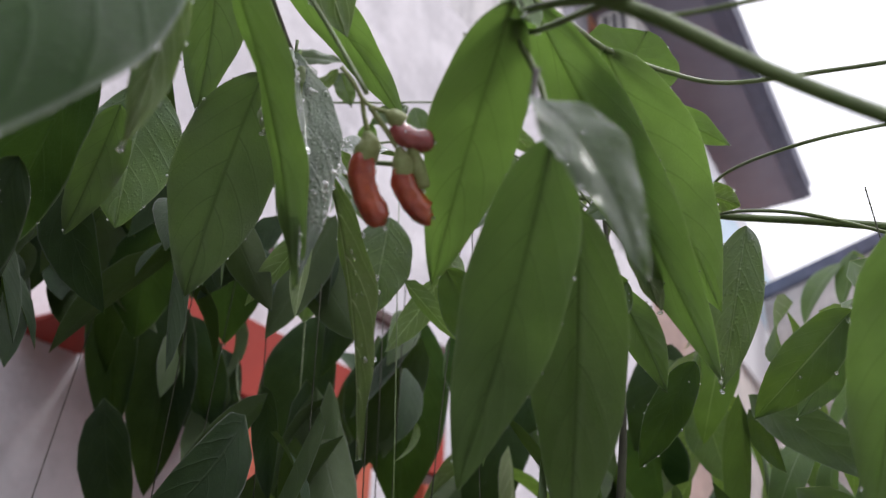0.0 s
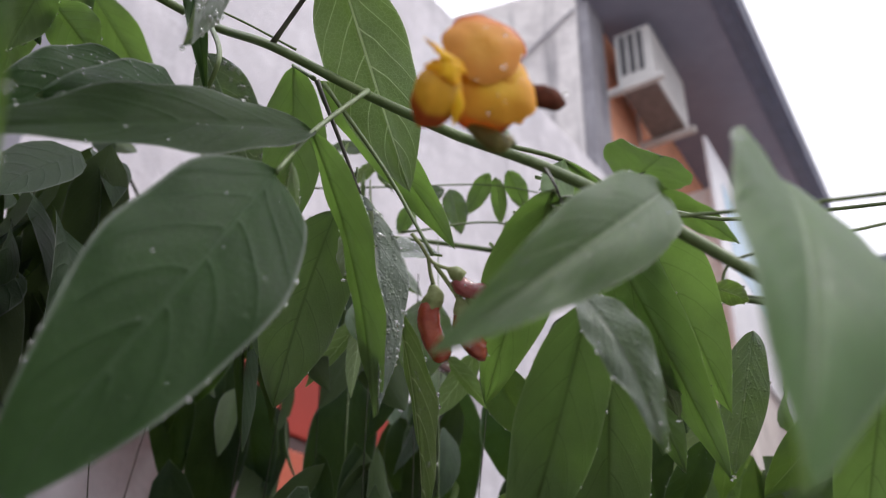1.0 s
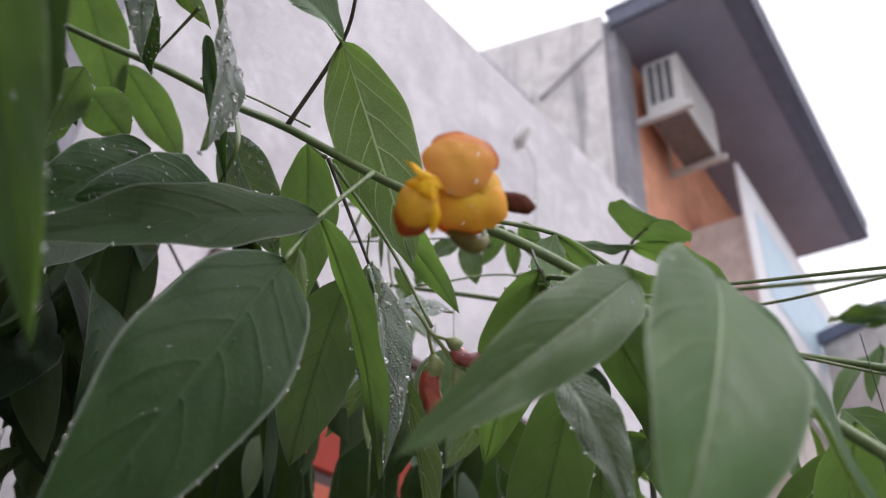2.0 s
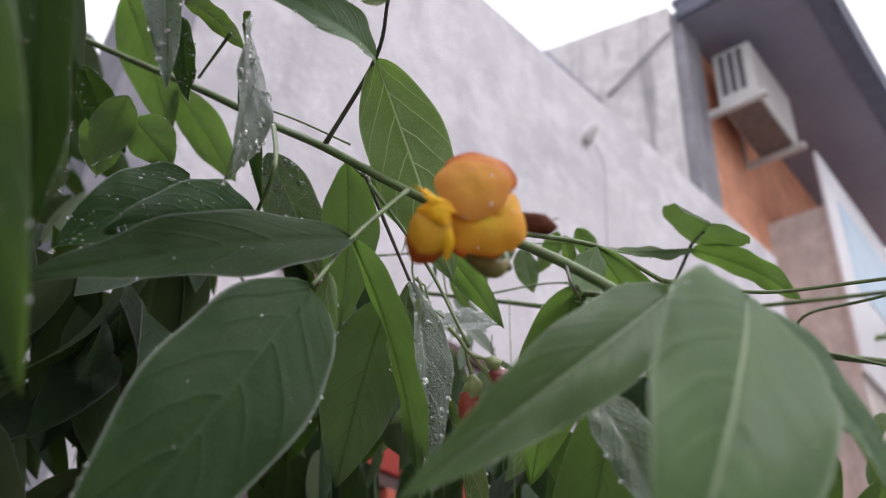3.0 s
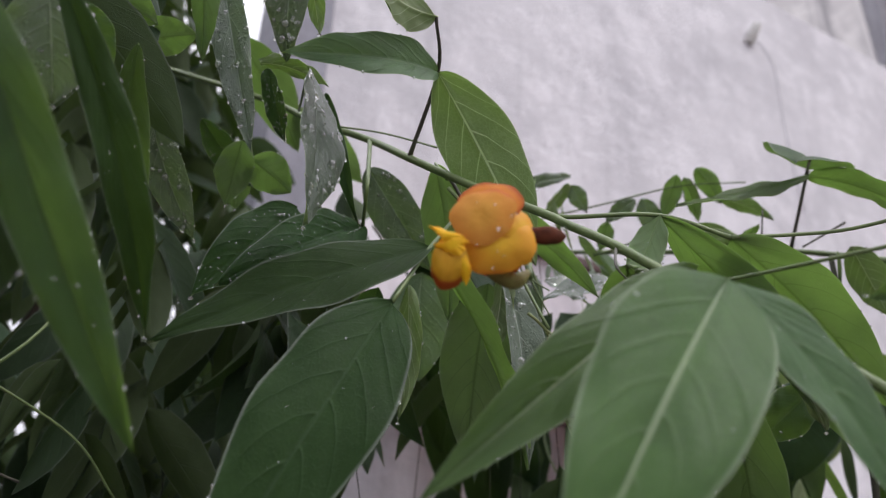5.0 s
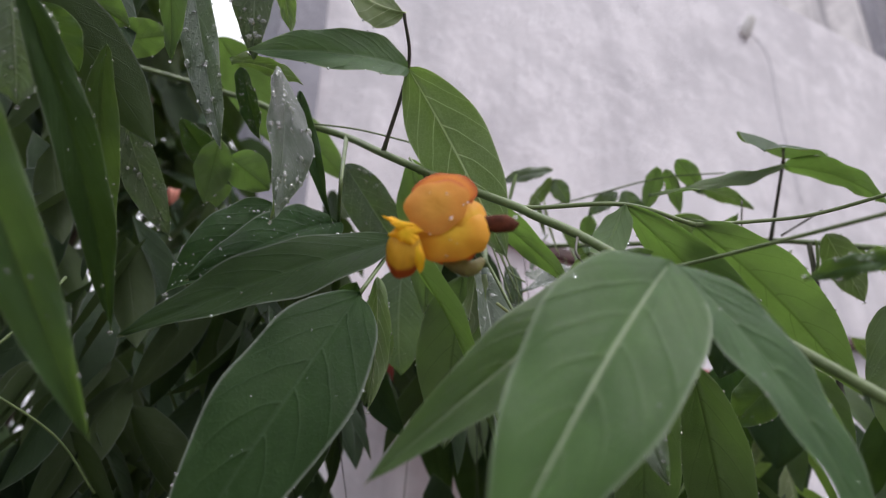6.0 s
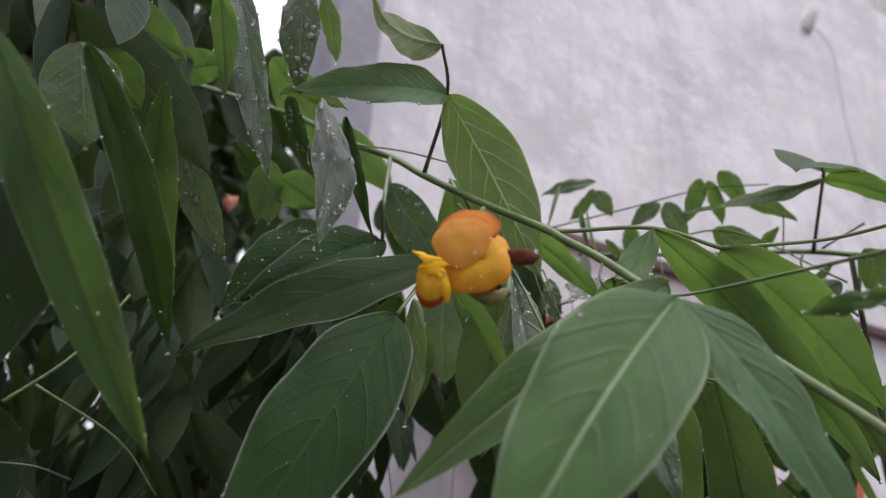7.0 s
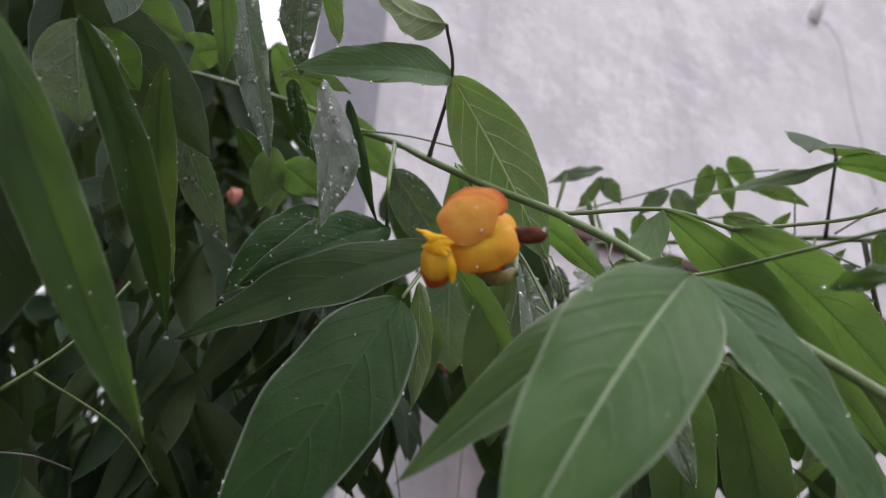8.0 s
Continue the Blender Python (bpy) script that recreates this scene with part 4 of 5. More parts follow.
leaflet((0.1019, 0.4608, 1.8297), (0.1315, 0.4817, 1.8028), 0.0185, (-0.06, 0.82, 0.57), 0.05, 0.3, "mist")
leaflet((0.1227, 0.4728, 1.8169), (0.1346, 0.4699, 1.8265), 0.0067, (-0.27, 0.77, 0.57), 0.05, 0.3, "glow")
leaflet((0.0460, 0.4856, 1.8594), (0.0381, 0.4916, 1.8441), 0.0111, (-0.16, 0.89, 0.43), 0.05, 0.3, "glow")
leaflet((0.0784, 0.3926, 1.7685), (0.0444, 0.3827, 1.7638), 0.0240, (0.25, -0.70, 0.66), 0.05, 0.3, "wet")
leaflet((0.0408, 0.3792, 1.7764), (0.0393, 0.3904, 1.7540), 0.0091, (0.24, -0.86, -0.45), 0.05, 0.3, "wet")
leaflet((0.1671, 0.4171, 1.7622), (0.1488, 0.4182, 1.7540), 0.0113, (0.06, -0.96, -0.26), 0.05, 0.3, "mist")
leaflet((0.1768, 0.4393, 1.7877), (0.1858, 0.4542, 1.7567), 0.0182, (0.10, 0.89, 0.45), 0.05, 0.3, "mist")
leaflet((0.0380, 0.4030, 1.7836), (0.0557, 0.4160, 1.7739), 0.0200, (0.25, -0.72, 0.64), 0.05, 0.3, "wet")
leaflet((0.1403, 0.4013, 1.7433), (0.1250, 0.4087, 1.7145), 0.0243, (0.04, -0.96, -0.29), 0.05, 0.2, "shadowed")
leaflet((0.0973, 0.4041, 1.7245), (0.1179, 0.4209, 1.6932), 0.0198, (-0.05, -0.87, -0.49), 0.05, 0.3, "plain")
leaflet((0.0604, 0.1065, 1.6862), (0.0546, 0.1165, 1.6696), 0.0090, (0.70, -0.48, -0.53), 0.05, 0.3, "beaded")
leaflet((0.0107, 0.2519, 1.8031), (0.0274, 0.2568, 1.7421), 0.0072, (0.20, -0.98, -0.02), 0.05, 0.5, "deep")
leaflet((-0.0654, 0.2579, 1.8213), (-0.0585, 0.2880, 1.7993), 0.0145, (0.19, -0.61, -0.77), 0.05, 0.3, "beaded")
leaflet((-0.0259, 0.1575, 1.8035), (-0.0147, 0.1884, 1.7972), 0.0218, (-0.55, 0.36, 0.75), 0.05, 0.2, "glow")
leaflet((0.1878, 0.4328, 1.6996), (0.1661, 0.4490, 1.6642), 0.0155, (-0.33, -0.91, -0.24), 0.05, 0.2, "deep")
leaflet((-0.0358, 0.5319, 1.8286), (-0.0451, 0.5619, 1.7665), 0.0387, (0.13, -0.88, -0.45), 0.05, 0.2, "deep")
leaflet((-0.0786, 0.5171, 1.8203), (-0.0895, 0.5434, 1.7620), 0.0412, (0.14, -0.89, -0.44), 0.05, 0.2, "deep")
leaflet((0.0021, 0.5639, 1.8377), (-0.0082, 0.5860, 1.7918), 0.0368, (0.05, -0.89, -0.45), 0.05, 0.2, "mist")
leaflet((-0.0798, 0.5910, 1.7990), (-0.0691, 0.6253, 1.7242), 0.0396, (0.08, -0.91, -0.41), 0.05, 0.2, "shadowed")
leaflet((-0.0470, 0.3541, 1.7437), (-0.0830, 0.3930, 1.6901), 0.0300, (0.35, -0.86, 0.30), 0.05, 0.25, "shadowed")
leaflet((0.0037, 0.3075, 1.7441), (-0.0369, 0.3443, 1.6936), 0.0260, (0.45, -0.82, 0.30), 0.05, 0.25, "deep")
leaflet((0.2108, 0.6034, 1.7830), (0.1869, 0.6235, 1.7249), 0.0340, (-0.11, -0.95, -0.28), 0.05, 0.2, "shadowed")
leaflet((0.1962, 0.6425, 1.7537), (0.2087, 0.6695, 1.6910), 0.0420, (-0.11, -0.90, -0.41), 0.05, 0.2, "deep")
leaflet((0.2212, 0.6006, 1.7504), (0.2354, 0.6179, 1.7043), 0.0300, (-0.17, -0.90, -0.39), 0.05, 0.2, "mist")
leaflet((0.0192, 0.6370, 1.7878), (0.0375, 0.6678, 1.7197), 0.0360, (0.19, -0.91, -0.36), 0.05, 0.2, "shadowed")
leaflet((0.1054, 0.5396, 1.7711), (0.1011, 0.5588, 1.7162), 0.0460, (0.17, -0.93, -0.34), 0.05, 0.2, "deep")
leaflet((0.1374, 0.5381, 1.7616), (0.1206, 0.5487, 1.7085), 0.0420, (0.15, -0.96, -0.24), 0.05, 0.2, "shadowed")


# ---- flower and buds ----


def join_tubes(tubes):
    mesh = bpy.data.meshes.new("stalks")
    verts, faces = [], []
    for pts, r0, r1 in tubes:
        v, f = tube_data(pts, r0, r1, 8, 6, 0.2)
        faces += [tuple(i + len(verts) for i in q) for q in f]
        verts += v
    mesh.from_pydata(verts, [], faces)
    return mesh


def pod_mesh(name, points, radii, sides=18, steps=7, lumps=0.08, seed=1):
    """A plump body along a bent line, its radius running through the given ones."""
    line = spline(points, steps)
    verts, faces = [], []
    side = Vector((0.9, 0.4, 0.1))
    for i, p in enumerate(line):
        axis = (line[min(i + 1, len(line) - 1)] - line[max(i - 1, 0)]).normalized()
        side = (side - axis * side.dot(axis)).normalized()
        up = axis.cross(side)
        r = float(np.interp(i / (len(line) - 1), np.linspace(0, 1, len(radii)), radii))
        for k in range(sides):
            a = 2 * math.pi * k / sides
            d = side * math.cos(a) + up * math.sin(a)
            verts.append(p + d * r * (1 + lumps * noise.noise((p + d * r) * 420 + Vector((seed, 0, 0)))))
        if i:
            o = (i - 1) * sides
            faces += [(o + k, o + (k + 1) % sides, o + sides + (k + 1) % sides, o + sides + k) for k in range(sides)]
    faces += [tuple(range(sides))[::-1], tuple(range(len(verts) - sides, len(verts)))]
    mesh = bpy.data.meshes.new(name)
    mesh.from_pydata(verts, [], faces)
    return mesh


def bud(body, cup, size, mat, label):
    r = size * 0.70
    ob = part("bud", pod_mesh("bud", body, (r * 0.70, r * 0.90, r * 1.0, r * 1.02, r * 0.98, r * 1.0, r * 1.02, r * 1.0, r * 0.94, r * 0.78, r * 0.05), 22, 9, 0.12, len(shrub.children)), mat, shrub, label)
    part("calyx", pod_mesh("calyx", cup, (r * 0.22, r * 0.5, r * 0.8, r * 0.9, r * 0.84, r * 0.80), lumps=0.2, seed=3), CALYX, ob, "speckled green calyx")
    q = np.random.default_rng(len(shrub.children))
    places = []
    for _ in range(7):
        d = q.normal(size=3)
        d /= np.linalg.norm(d)
        p = np.array(body[q.integers(1, 3)])
        places.append((p + d * r * 0.84, d, 0.00025 + 0.0004 * q.random()))
    end = np.array(body[-1])
    places.append((end + (0, 0, -r * 0.2), (0, 0, -1), 0.0006))
    rain(drops_mesh(places), ob)
    return ob


FLOWER = Matrix.Translation((0.1135, 0.1938, 1.6843)) @ Matrix(((0.8724, 0.4884, 0.0215), (0.2229, -0.4364, 0.8717), (0.4351, -0.7557, -0.4896))).transposed().to_4x4()
raceme = part('raceme', join_tubes([([(0.0870, 0.2720, 1.7016), (0.0893, 0.2746, 1.6994), (0.0912, 0.2772, 1.6968), (0.0932, 0.2787, 1.6956), (0.0969, 0.2801, 1.6948)], 0.0005, 0.0005), ([(0.0911, 0.2774, 1.6967), (0.0914, 0.2797, 1.6940), (0.0920, 0.2819, 1.6915)], 0.0005, 0.0006), ([(0.0928, 0.2787, 1.6956), (0.0956, 0.2818, 1.6924), (0.0984, 0.2849, 1.6890)], 0.0006, 0.0006)]), CALYX, shrub, 'pale green stalk with hanging red buds')
bud([(0.0915, 0.2844, 1.6882), (0.0903, 0.2873, 1.6841), (0.0911, 0.2903, 1.6801), (0.0933, 0.2932, 1.6764), (0.0952, 0.2948, 1.6744)], [(0.0918, 0.2820, 1.6914), (0.0921, 0.2840, 1.6889), (0.0910, 0.2858, 1.6862)], 0.0046, BUD_RED, 'glossy red hanging bud')
bud([(0.0991, 0.2878, 1.6854), (0.0999, 0.2903, 1.6820), (0.1019, 0.2927, 1.6790), (0.1044, 0.2943, 1.6770), (0.1061, 0.2946, 1.6767)], [(0.0986, 0.2849, 1.6890), (0.0996, 0.2871, 1.6864), (0.0995, 0.2890, 1.6837)], 0.0043, BUD_RED, 'glossy red hanging bud')
bud([(0.0981, 0.2818, 1.6929), (0.1001, 0.2835, 1.6911), (0.1030, 0.2846, 1.6902), (0.1055, 0.2847, 1.6903), (0.1070, 0.2848, 1.6904)], [(0.0961, 0.2798, 1.6949), (0.0981, 0.2808, 1.6940), (0.0997, 0.2819, 1.6930)], 0.0036, BUD_MAROON, 'maroon bud with raindrops')
bud([(0.1021, 0.2865, 1.6876), (0.1029, 0.2884, 1.6852), (0.1035, 0.2896, 1.6835), (0.1039, 0.2906, 1.6822), (0.1041, 0.2911, 1.6815)], [(0.1005, 0.2851, 1.6891), (0.1017, 0.2857, 1.6885), (0.1025, 0.2868, 1.6872)], 0.0026, CALYX, 'small green bud')


MM = 0.001


def petal(name, centre, w, h, cup, turn, ruffle=0.06, seed=0, power=2.0, point=0.0, rim_side=None, crease=0.0, thick=0.3):
    """A cupped, ruffled petal, in millimetres in the flower's own frame; turn: degrees about its three axes."""
    n_r, n_a = 12, 40
    verts, faces, uv = [], [], []
    for side in (1, -1):
        for i in range(n_r):
            rho = i / (n_r - 1)
            for k in range(n_a):
                a = 2 * math.pi * k / n_a
                wave = 1 + ruffle * rho * math.sin(3 * a + seed) + ruffle * 0.5 * rho * math.sin(7 * a + 2 * seed) + point * rho * max(0.0, -math.sin(a)) ** 3
                x, y = w * rho * math.cos(a) * wave, h * rho * math.sin(a) * wave
                z = cup * (1 - rho ** power) + 3.2 * ruffle * rho ** 2 * math.sin(2 * a + seed) + 1.2 * ruffle * math.sin(9 * a + seed) * rho ** 3
                z += 0.3 * noise.noise(Vector((x * 0.25, y * 0.25, seed * 3.1))) + 0.05 * noise.noise(Vector((x * 1.1, y * 1.1, seed * 1.7)))
                z -= crease * math.exp(-(x / 0.9) ** 2)
                verts.append((x, y, z + side * 0.5 * thick * (1 - rho ** 6)))
                rim = rho if rim_side is None else rho * (0.62 + 0.38 * math.cos(a - radians(rim_side)))
                uv.append((rho, rim))
    for s in (0, 1):
        o = s * n_r * n_a
        for i in range(n_r - 1):
            for k in range(n_a):
                q = (o + i * n_a + k, o + (i + 1) * n_a + k, o + (i + 1) * n_a + (k + 1) % n_a, o + i * n_a + (k + 1) % n_a)
                faces.append(q if s == 0 else q[::-1])
    mesh = bpy.data.meshes.new(name)
    m = Matrix.Diagonal((MM, MM, MM, 1)) @ pose(*centre, *turn)
    mesh.from_pydata([m @ Vector(v) for v in verts], [], faces)
    layer = mesh.uv_layers.new(name="petal").data
    for loop in mesh.loops:
        layer[loop.index].uv = uv[loop.vertex_index]
    return mesh


flower = new("flower", pod_mesh("flower", [Vector(p) * MM for p in ((-0.5, -9.6, -2.8), (3, -10.8, -2.4), (6, -11.2, -2.7), (8.5, -9.6, -5))], (0.9e-3, 1.7e-3, 2.0e-3, 1.7e-3, 0.9e-3)))
flower.data.materials.append(CALYX_OLIVE)
flower.data.polygons.foreach_set("use_smooth", np.ones(len(flower.data.polygons), bool))
tagged(flower, "open orange and yellow pea flower with red tips")
flower.matrix_basis = FLOWER
flower.parent = shrub
for name, mat, label, shape in (
    ("standard_petal", PETAL_STANDARD, "broad orange upper petal with a red rim", ((-2.0, 3.1, 0.9), 7.6, 6.5, 1.3, (-22, 4, 24), 0.05, 1, 2.6, 0.0, 45)),
    ("petal_margin", PETAL_BACK, "red-orange back of the upper petal", ((-0.6, 5.4, -1.4), 7.9, 6.0, 1.0, (-22, 14, 20), 0.04, 2)),
    ("wing_petal", PETAL_WING, "rounded yellow wing petal", ((1.4, -3.0, 0.6), 8.3, 7.2, 2.1, (-20, 4, 16), 0.05, 3, 2.6, 0.0, 235)),
    ("wing_petal", PETAL_WING, "rounded yellow wing petal", ((5.4, -1.6, -0.8), 5.6, 6.4, 2.0, (-16, 26, -8), 0.04, 4, 2.6, 0.0, 20)),
    ("wing_petal", PETAL_BACK, "orange wing petal", ((1.2, -5.4, -1.8), 7.0, 5.2, 2.0, (12, -8, 10), 0.04, 5)),
    ("keel_petal", PETAL_FRILL, "bright yellow keel frill", ((-9.6, -1.4, 5.0), 4.1, 1.35, 0.7, (-20, 6, -24), 0.20, 6)),
    ("keel_petal", PETAL_FRILL, "bright yellow keel frill", ((-8.8, -3.4, 5.1), 3.3, 2.0, 0.9, (-14, -6, -6), 0.18, 11)),
    ("keel_petal", PETAL_POUCH, "yellow keel pouch with a dark red bottom", ((-9.4, -7.8, 3.4), 4.3, 5.4, 2.6, (6, -10, -10), 0.05, 7, 2.4, 0.0, 270, 0.3)),
    ("keel_petal", PETAL_FRILL, "bright yellow keel petal", ((-6.3, -7.8, 4.8), 1.25, 4.1, 0.8, (0, 14, 16), 0.12, 8)),
):
    part(name, petal(name, *shape), mat, flower, label)
part("bud", pod_mesh("bud", [Vector(p) * MM for p in ((7.5, -1.0, -3.0), (11.2, -0.9, -2.4), (14.4, -1.2, -2.0), (16.8, -1.0, -2.0))], (1.5e-3, 1.9e-3, 2.15e-3, 2.0e-3, 1.5e-3, 0.3e-3), lumps=0.2), BUD_BROWN, flower, "dark brown bud beside the flower")
verts, faces = tube_data([Vector(p) * MM for p in ((9, -10.5, -4.5), (9, -4, -16), (6, 2, -34), (4, 3.5, -46))], 0.0007, 0.0007, 8, 6, 0.2)
mesh = bpy.data.meshes.new("pedicel")
mesh.from_pydata(verts, [], faces)
part("pedicel", mesh, STEM, flower)
q = np.random.default_rng(5)
places = [(np.array((0.0012, 0.0002, 0.0040)), (0, 0, 1), 0.0005), (np.array((0.0160, 0.0004, -0.001)), (0, 0, 1), 0.0005)]
for _ in range(8):
    places.append((np.array((q.uniform(-4, 6), q.uniform(-9, 6), 4.2)) * MM, (0, 0, 1), 0.00025))
rain(drops_mesh(places), flower)


# ---- the shrubs behind ----


def unit_leaf(seed, skins):
    """A leaflet one metre long along x, its upper side up, coarse."""
    r = np.random.default_rng(seed)
    data = blade_data((0, 0, 0), (1, 0, 0), r.uniform(0.30, 0.40), (0, 0, 1), r.uniform(-0.05, 0.10), r.uniform(0.15, 0.6), 7, 13, seed, thick=0.006)
    return blade_mesh("leaflet", [data], skins)


LEAF_MESHES = {name: [unit_leaf(500 + k, skins) for k in range(10)] for name, skins in (("shadowed", (LEAF_SHADOWED, LEAF_SHADOWED_UNDER)), ("fresh", (LEAF_YOUNG, LEAF_UNDER)), ("mist", (LEAF_MIST, LEAF_UNDER)))}
for mesh in [mesh for meshes in LEAF_MESHES.values() for mesh in meshes]:
    mesh.polygons.foreach_set("use_smooth", np.ones(len(mesh.polygons), bool))
LEAF_ARRAYS = []
for k in range(6):
    r = np.random.default_rng(700 + k)
    LEAF_ARRAYS.append(blade_data((0, 0, 0), (1, 0, 0), r.uniform(0.30, 0.42), (0, 0, 1), r.uniform(-0.05, 0.1), r.uniform(0.15, 0.6), 5, 8, 700 + k, thick=0.006))


def place_at(az, el, r):
    a, e = radians(az), radians(el)
    return Vector((0.17 + math.sin(a) * math.cos(e) * r, 0.055 + math.cos(a) * math.cos(e) * r, 1.58 + math.sin(e) * r))


def hanging(p, length, rr, droop=0.75):
    """The pose of a leaflet at p that hangs, turned at random."""
    d = Vector((rr.normal(), rr.normal(), 0)).normalized() * (1 - droop * rr.uniform(0.5, 1.1)) + Vector((rr.normal() * 0.12, rr.normal() * 0.12, -droop * rr.uniform(0.7, 1.2)))
    d.normalize()
    z = Vector((rr.normal(), rr.normal(), 0.7 + rr.random()))
    z = (z - d * z.dot(d)).normalized()
    m = Matrix((d, z.cross(d), z)).transposed().to_4x4()
    return Matrix.Translation(p) @ m @ Matrix.Diagonal((length, length, length, 1))


def in_gap(p):
    """How many of the leaflets at p are missing: the foliage is thin before the lean-to, with a gap to the sky above."""
    d = p - Vector((0.17, 0.055, 1.58))
    az, el = math.degrees(math.atan2(d.x, d.y)), math.degrees(math.atan2(d.z, math.hypot(d.x, d.y)))
    if -41 < az < -29 and 6 < el < 15.5 or -37 < az < -31.5 and 11 < el < 20 or -59.8 < az < -57 and 29.5 < el < 34:
        return 1.0
    if -54.0 < az < -47.6 and 41.2 < el < 47.5:
        return 1.0
    return (-44 < az < -6) * (9 < el < 21) * (0.8 if az < -28 else 0.55 if az < -15 else 0.25)


def background_shrub(label, root, regions, seed, single=75, size=(0.045, 0.085), thin=0.00045, skins=None, shown=0.12):
    """A shrub rooted in the ground: arching stems whose upper parts carry threes of hanging leaflets."""
    skins = skins or (LEAF_TOP, LEAF_UNDER)
    rr = np.random.default_rng(seed)
    thing = empty("background_shrub", root, label, "shrub", "shrubs behind")
    off = Matrix.Translation(-Vector(root))
    many, singles = [], 0
    singles_of = LEAF_MESHES["mist" if skins[0] is LEAF_MIST else "fresh" if skins[0] is LEAF_YOUNG else "shadowed"]
    for az, el, dist, stems, threes in regions:
        for _ in range(stems):
            end = place_at(rr.uniform(*az), rr.uniform(*el), rr.uniform(*dist))
            if rr.random() < 0.75 * bool(in_gap(end)):
                continue
            start = Vector(root) + Vector((rr.normal() * 0.03, rr.normal() * 0.03, 0))
            low = start.lerp(end, 0.55) + Vector((rr.normal() * 0.04, rr.normal() * 0.04, -0.12))
            pts = [start, start.lerp(low, 0.5) + Vector((0, 0, 0.1)), low, end]
            if rr.random() < shown:
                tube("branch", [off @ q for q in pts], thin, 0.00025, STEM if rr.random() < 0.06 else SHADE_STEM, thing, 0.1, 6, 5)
            line = spline(pts, 12)
            for k in range(threes):
                p = line[min(len(line) - 1, int(len(line) * (0.52 + 0.48 * (k + rr.random()) / threes)))]
                out = Vector((rr.normal(), rr.normal(), 0.4 * rr.normal())).normalized() * rr.uniform(0.015, 0.06)
                for j in range(3):
                    q = p + out * (1.0 + 0.25 * (j == 1)) + Vector((rr.normal(), rr.normal(), rr.normal())) * 0.006
                    m = hanging(q, rr.uniform(*size), rr)
                    if rr.random() < in_gap(q):
                        continue
                    if singles < single and rr.random() < 0.35:
                        ob = new("leaflet", singles_of[int(rr.integers(len(singles_of)))])
                        ob.parent = thing
                        ob.matrix_basis = off @ m
                        singles += 1
                    else:
                        v, f, t, n = LEAF_ARRAYS[int(rr.integers(len(LEAF_ARRAYS)))]
                        m4 = np.array(off @ m)
                        many.append((v @ m4[:3, :3].T + m4[:3, 3], f, t, n))
    if many:
        tagged(part("foliage", blade_mesh("foliage", many, skins), (), thing, "dense wet leaflets"), kind="stuff")
    return thing


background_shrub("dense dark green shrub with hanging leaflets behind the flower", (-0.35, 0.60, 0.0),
                 [((-80, -43), (4, 44), (0.40, 0.75), 30, 13), ((-52, -43), (4, 28), (0.42, 0.8), 13, 12), ((-47, -41), (14, 31), (0.40, 0.62), 9, 13), ((-37, -29), (23.5, 30), (0.45, 0.65), 7, 9), ((-50, -37), (19, 31), (0.45, 0.75), 26, 15), ((-45, -36), (24, 32), (0.48, 0.72), 12, 12)], 21, skins=(LEAF_SHADOWED, LEAF_SHADOWED_UNDER))
# Added mostly out of view, left and overhead, to block skylight from the foliage.
background_shrub("dark green shrub with hanging leaflets at the yard's edge, added for shade", (-0.65, 0.25, 0.0),
                 [((-125, -70), (-5, 45), (0.45, 0.9), 24, 11), ((-140, -60), (46, 74), (0.5, 1.0), 26, 12)], 25, 30, skins=(LEAF_SHADOWED, LEAF_SHADOWED_UNDER))
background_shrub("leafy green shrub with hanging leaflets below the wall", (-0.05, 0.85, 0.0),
                 [((-40, -29), (21.5, 27.5), (0.42, 0.7), 10, 12), ((-25, -11), (18, 24), (0.46, 0.7), 7, 10), ((-9, 9), (10, 19), (0.45, 0.75), 9, 12), ((-28, -19), (21, 26), (0.45, 0.7), 5, 9), ((-20, -10), (10, 22), (0.42, 0.75), 18, 13), ((-26, -20), (10, 19), (0.5, 0.75), 5, 9), ((-48, -42), (10, 22), (0.40, 0.75), 9, 14), ((-33, -14), (18, 28), (0.5, 0.8), 9, 8)], 22, skins=(LEAF_SHADOWED, LEAF_SHADOWED_UNDER))
background_shrub("slender green shrub with small leaflets before the wall", (0.25, 0.95, 0.0),
                 [((-22, 4), (16, 26), (0.6, 0.9), 12, 8), ((-14, 12), (10, 21), (0.42, 0.9), 24, 12)], 23)
background_shrub("leafy green shrub with thin stems beside the house", (0.45, 0.75, 0.0),
                 [((6, 36), (10, 27), (0.38, 0.85), 34, 12)], 24, skins=(LEAF_YOUNG, LEAF_UNDER))
background_shrub("low sprigs with small leaflets against the wall", (0.05, 0.70, 0.0),
                 [((-27, -3), (26, 33), (0.50, 0.66), 9, 4), ((-31, -9), (23, 27.5), (0.40, 0.60), 8, 6)], 26, 60, (0.025, 0.045), 0.0006, skins=(LEAF_MIST, LEAF_UNDER), shown=0.6)


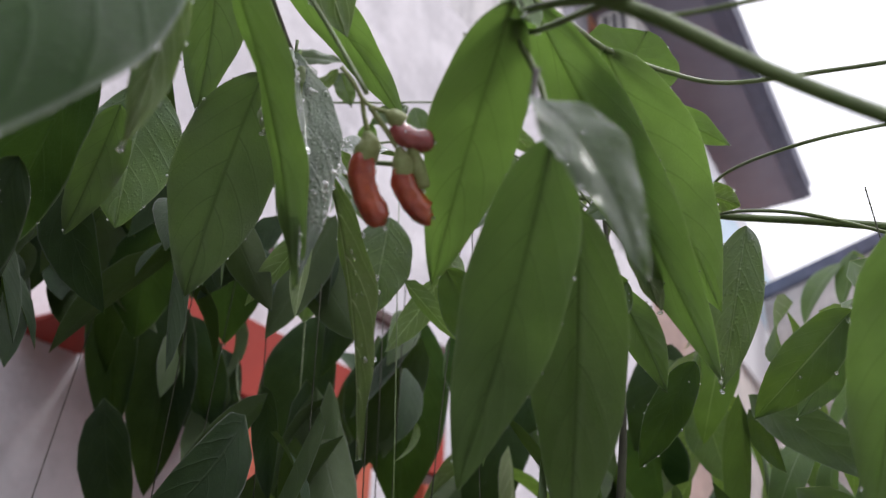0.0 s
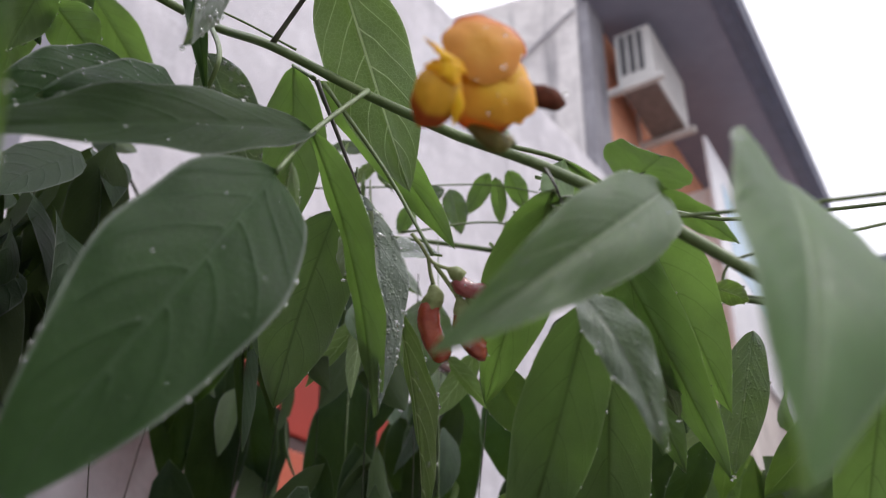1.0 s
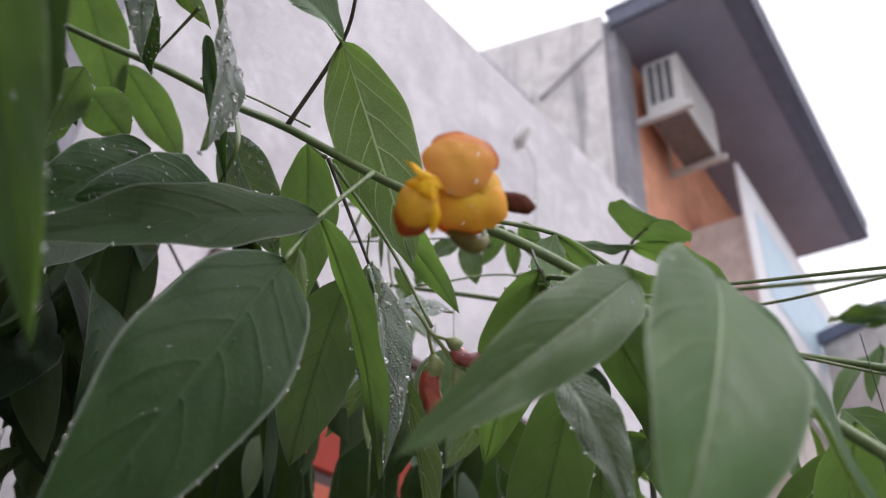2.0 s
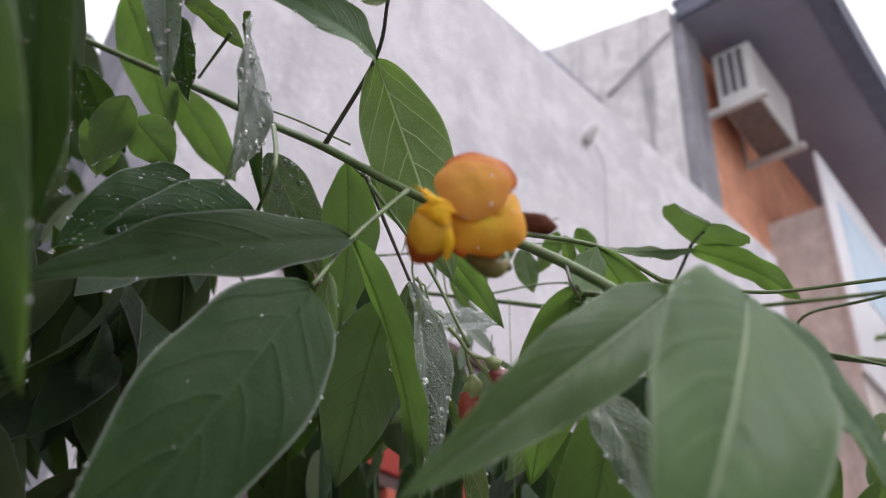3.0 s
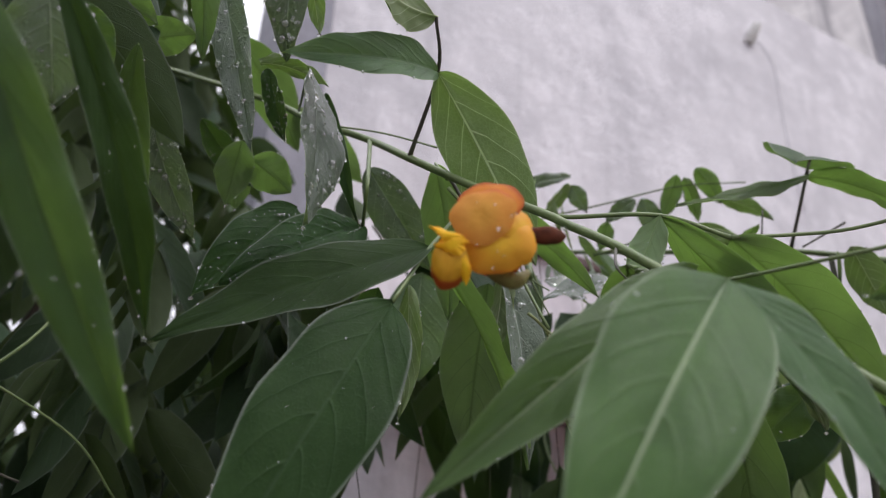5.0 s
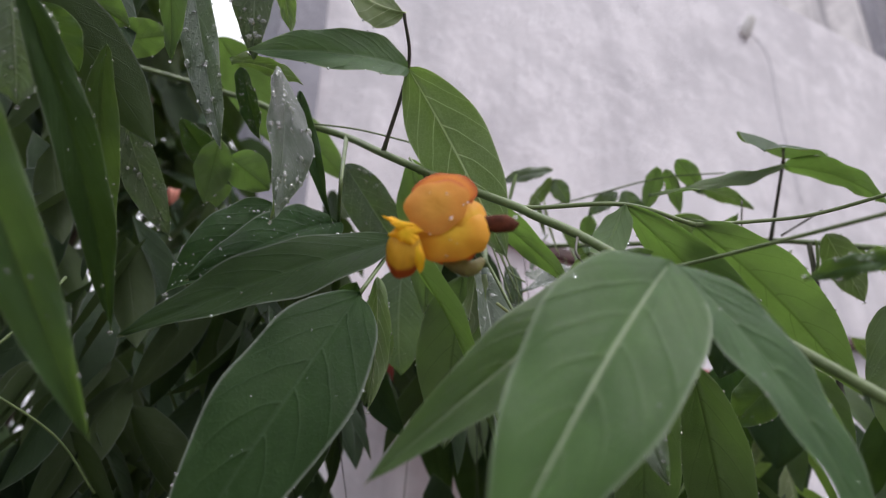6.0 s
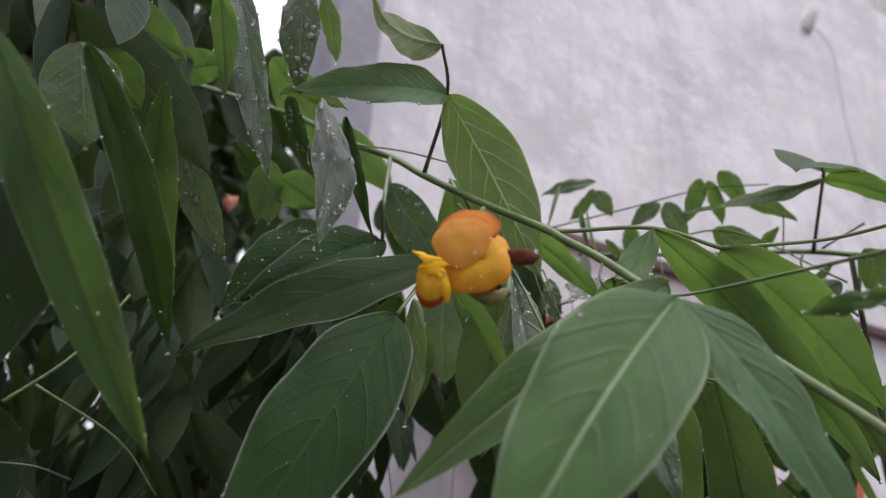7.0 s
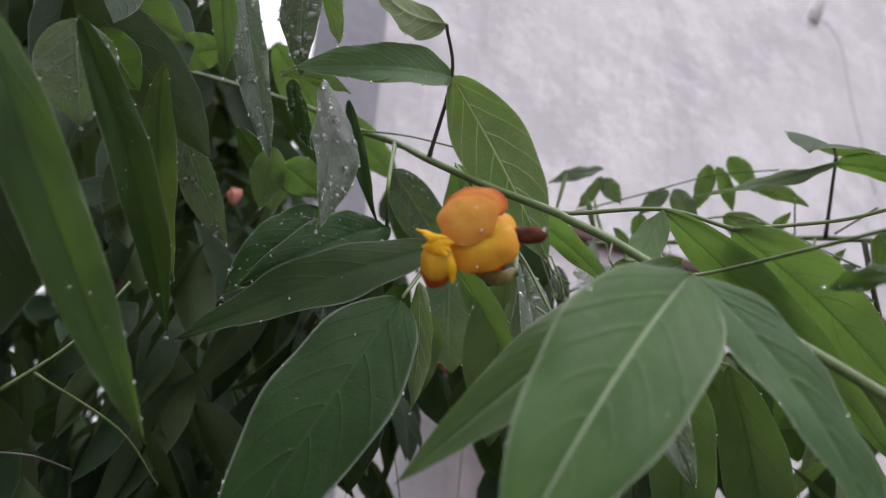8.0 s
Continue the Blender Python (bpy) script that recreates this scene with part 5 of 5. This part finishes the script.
def blossom(place, size, parent):
    """A small half-open blossom: four blunt petals about a stalk's end."""
    mesh, rr = bpy.data.meshes.new("blossom"), np.random.default_rng(int(place[0] * -1000))
    verts, faces = [], []
    for k in range(4):
        a = 1.6 * k + rr.random()
        tip = Vector((math.cos(a), math.sin(a), 0.4 + 0.5 * rr.random())) * size
        one = pod_mesh("petal", [Vector((0, 0, -size)), tip * 0.4, tip], (size * 0.15, size * 0.5, size * 0.45, size * 0.05), 8, 3, 0.2, k)
        faces += [tuple(j + len(verts) for j in p.vertices) for p in one.polygons]
        verts += [v.co.copy() for v in one.vertices]
        bpy.data.meshes.remove(one)
    mesh.from_pydata(verts, [], faces)
    ob = part("blossom", mesh, SALMON, parent, "small salmon-pink blossom")
    ob.location = Vector(place) - parent.location
    return ob


def hedge(label, root, az, el, dist, leaves, seed, size=(0.07, 0.13)):
    """A thick shrub farther off: trunk, limbs and a crown of many leaves."""
    rr = np.random.default_rng(seed)
    thing = empty("hedge", root, label, "hedge")
    off = Matrix.Translation(-Vector(root))
    many = []
    for _ in range(14):
        end = place_at(rr.uniform(*az), rr.uniform(*el), rr.uniform(*dist))
        tube("limb", [Vector((0, 0, -0.03)), (off @ end) * 0.5 + Vector((0, 0, 0.1)), off @ end], 0.014, 0.004, BARK, thing, 0.1, 6, 5)
    for _ in range(leaves):
        p = place_at(rr.uniform(*az), rr.uniform(*el), rr.uniform(*dist))
        v, f, t, n = LEAF_ARRAYS[int(rr.integers(len(LEAF_ARRAYS)))]
        m4 = np.array(off @ hanging(p, rr.uniform(*size), rr, 0.6))
        if in_gap(p) == 1.0:
            continue
        many.append((v @ m4[:3, :3].T + m4[:3, 3], f, t, n))
    tagged(part("crown", blade_mesh("crown", many, (LEAF_SHADOWED, LEAF_SHADOWED_UNDER)), (), thing, "dense dark leaves"), kind="stuff")
    return thing


# The hedges run on out of view, to block skylight from the left.
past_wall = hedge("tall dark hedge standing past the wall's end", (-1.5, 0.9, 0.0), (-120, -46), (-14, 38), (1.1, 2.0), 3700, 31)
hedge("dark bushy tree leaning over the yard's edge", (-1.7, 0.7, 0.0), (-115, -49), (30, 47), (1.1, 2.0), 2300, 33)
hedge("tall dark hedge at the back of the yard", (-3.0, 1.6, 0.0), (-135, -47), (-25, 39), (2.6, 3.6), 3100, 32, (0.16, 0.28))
blossom(place_at(-58.3, 30.3, 0.92), 0.011, past_wall)
blossom((-0.40, 0.53, 2.03), 0.009, past_wall)

for ob in list(shrub.children):
    ob.matrix_parent_inverse = Matrix.Translation(shrub.location).inverted()
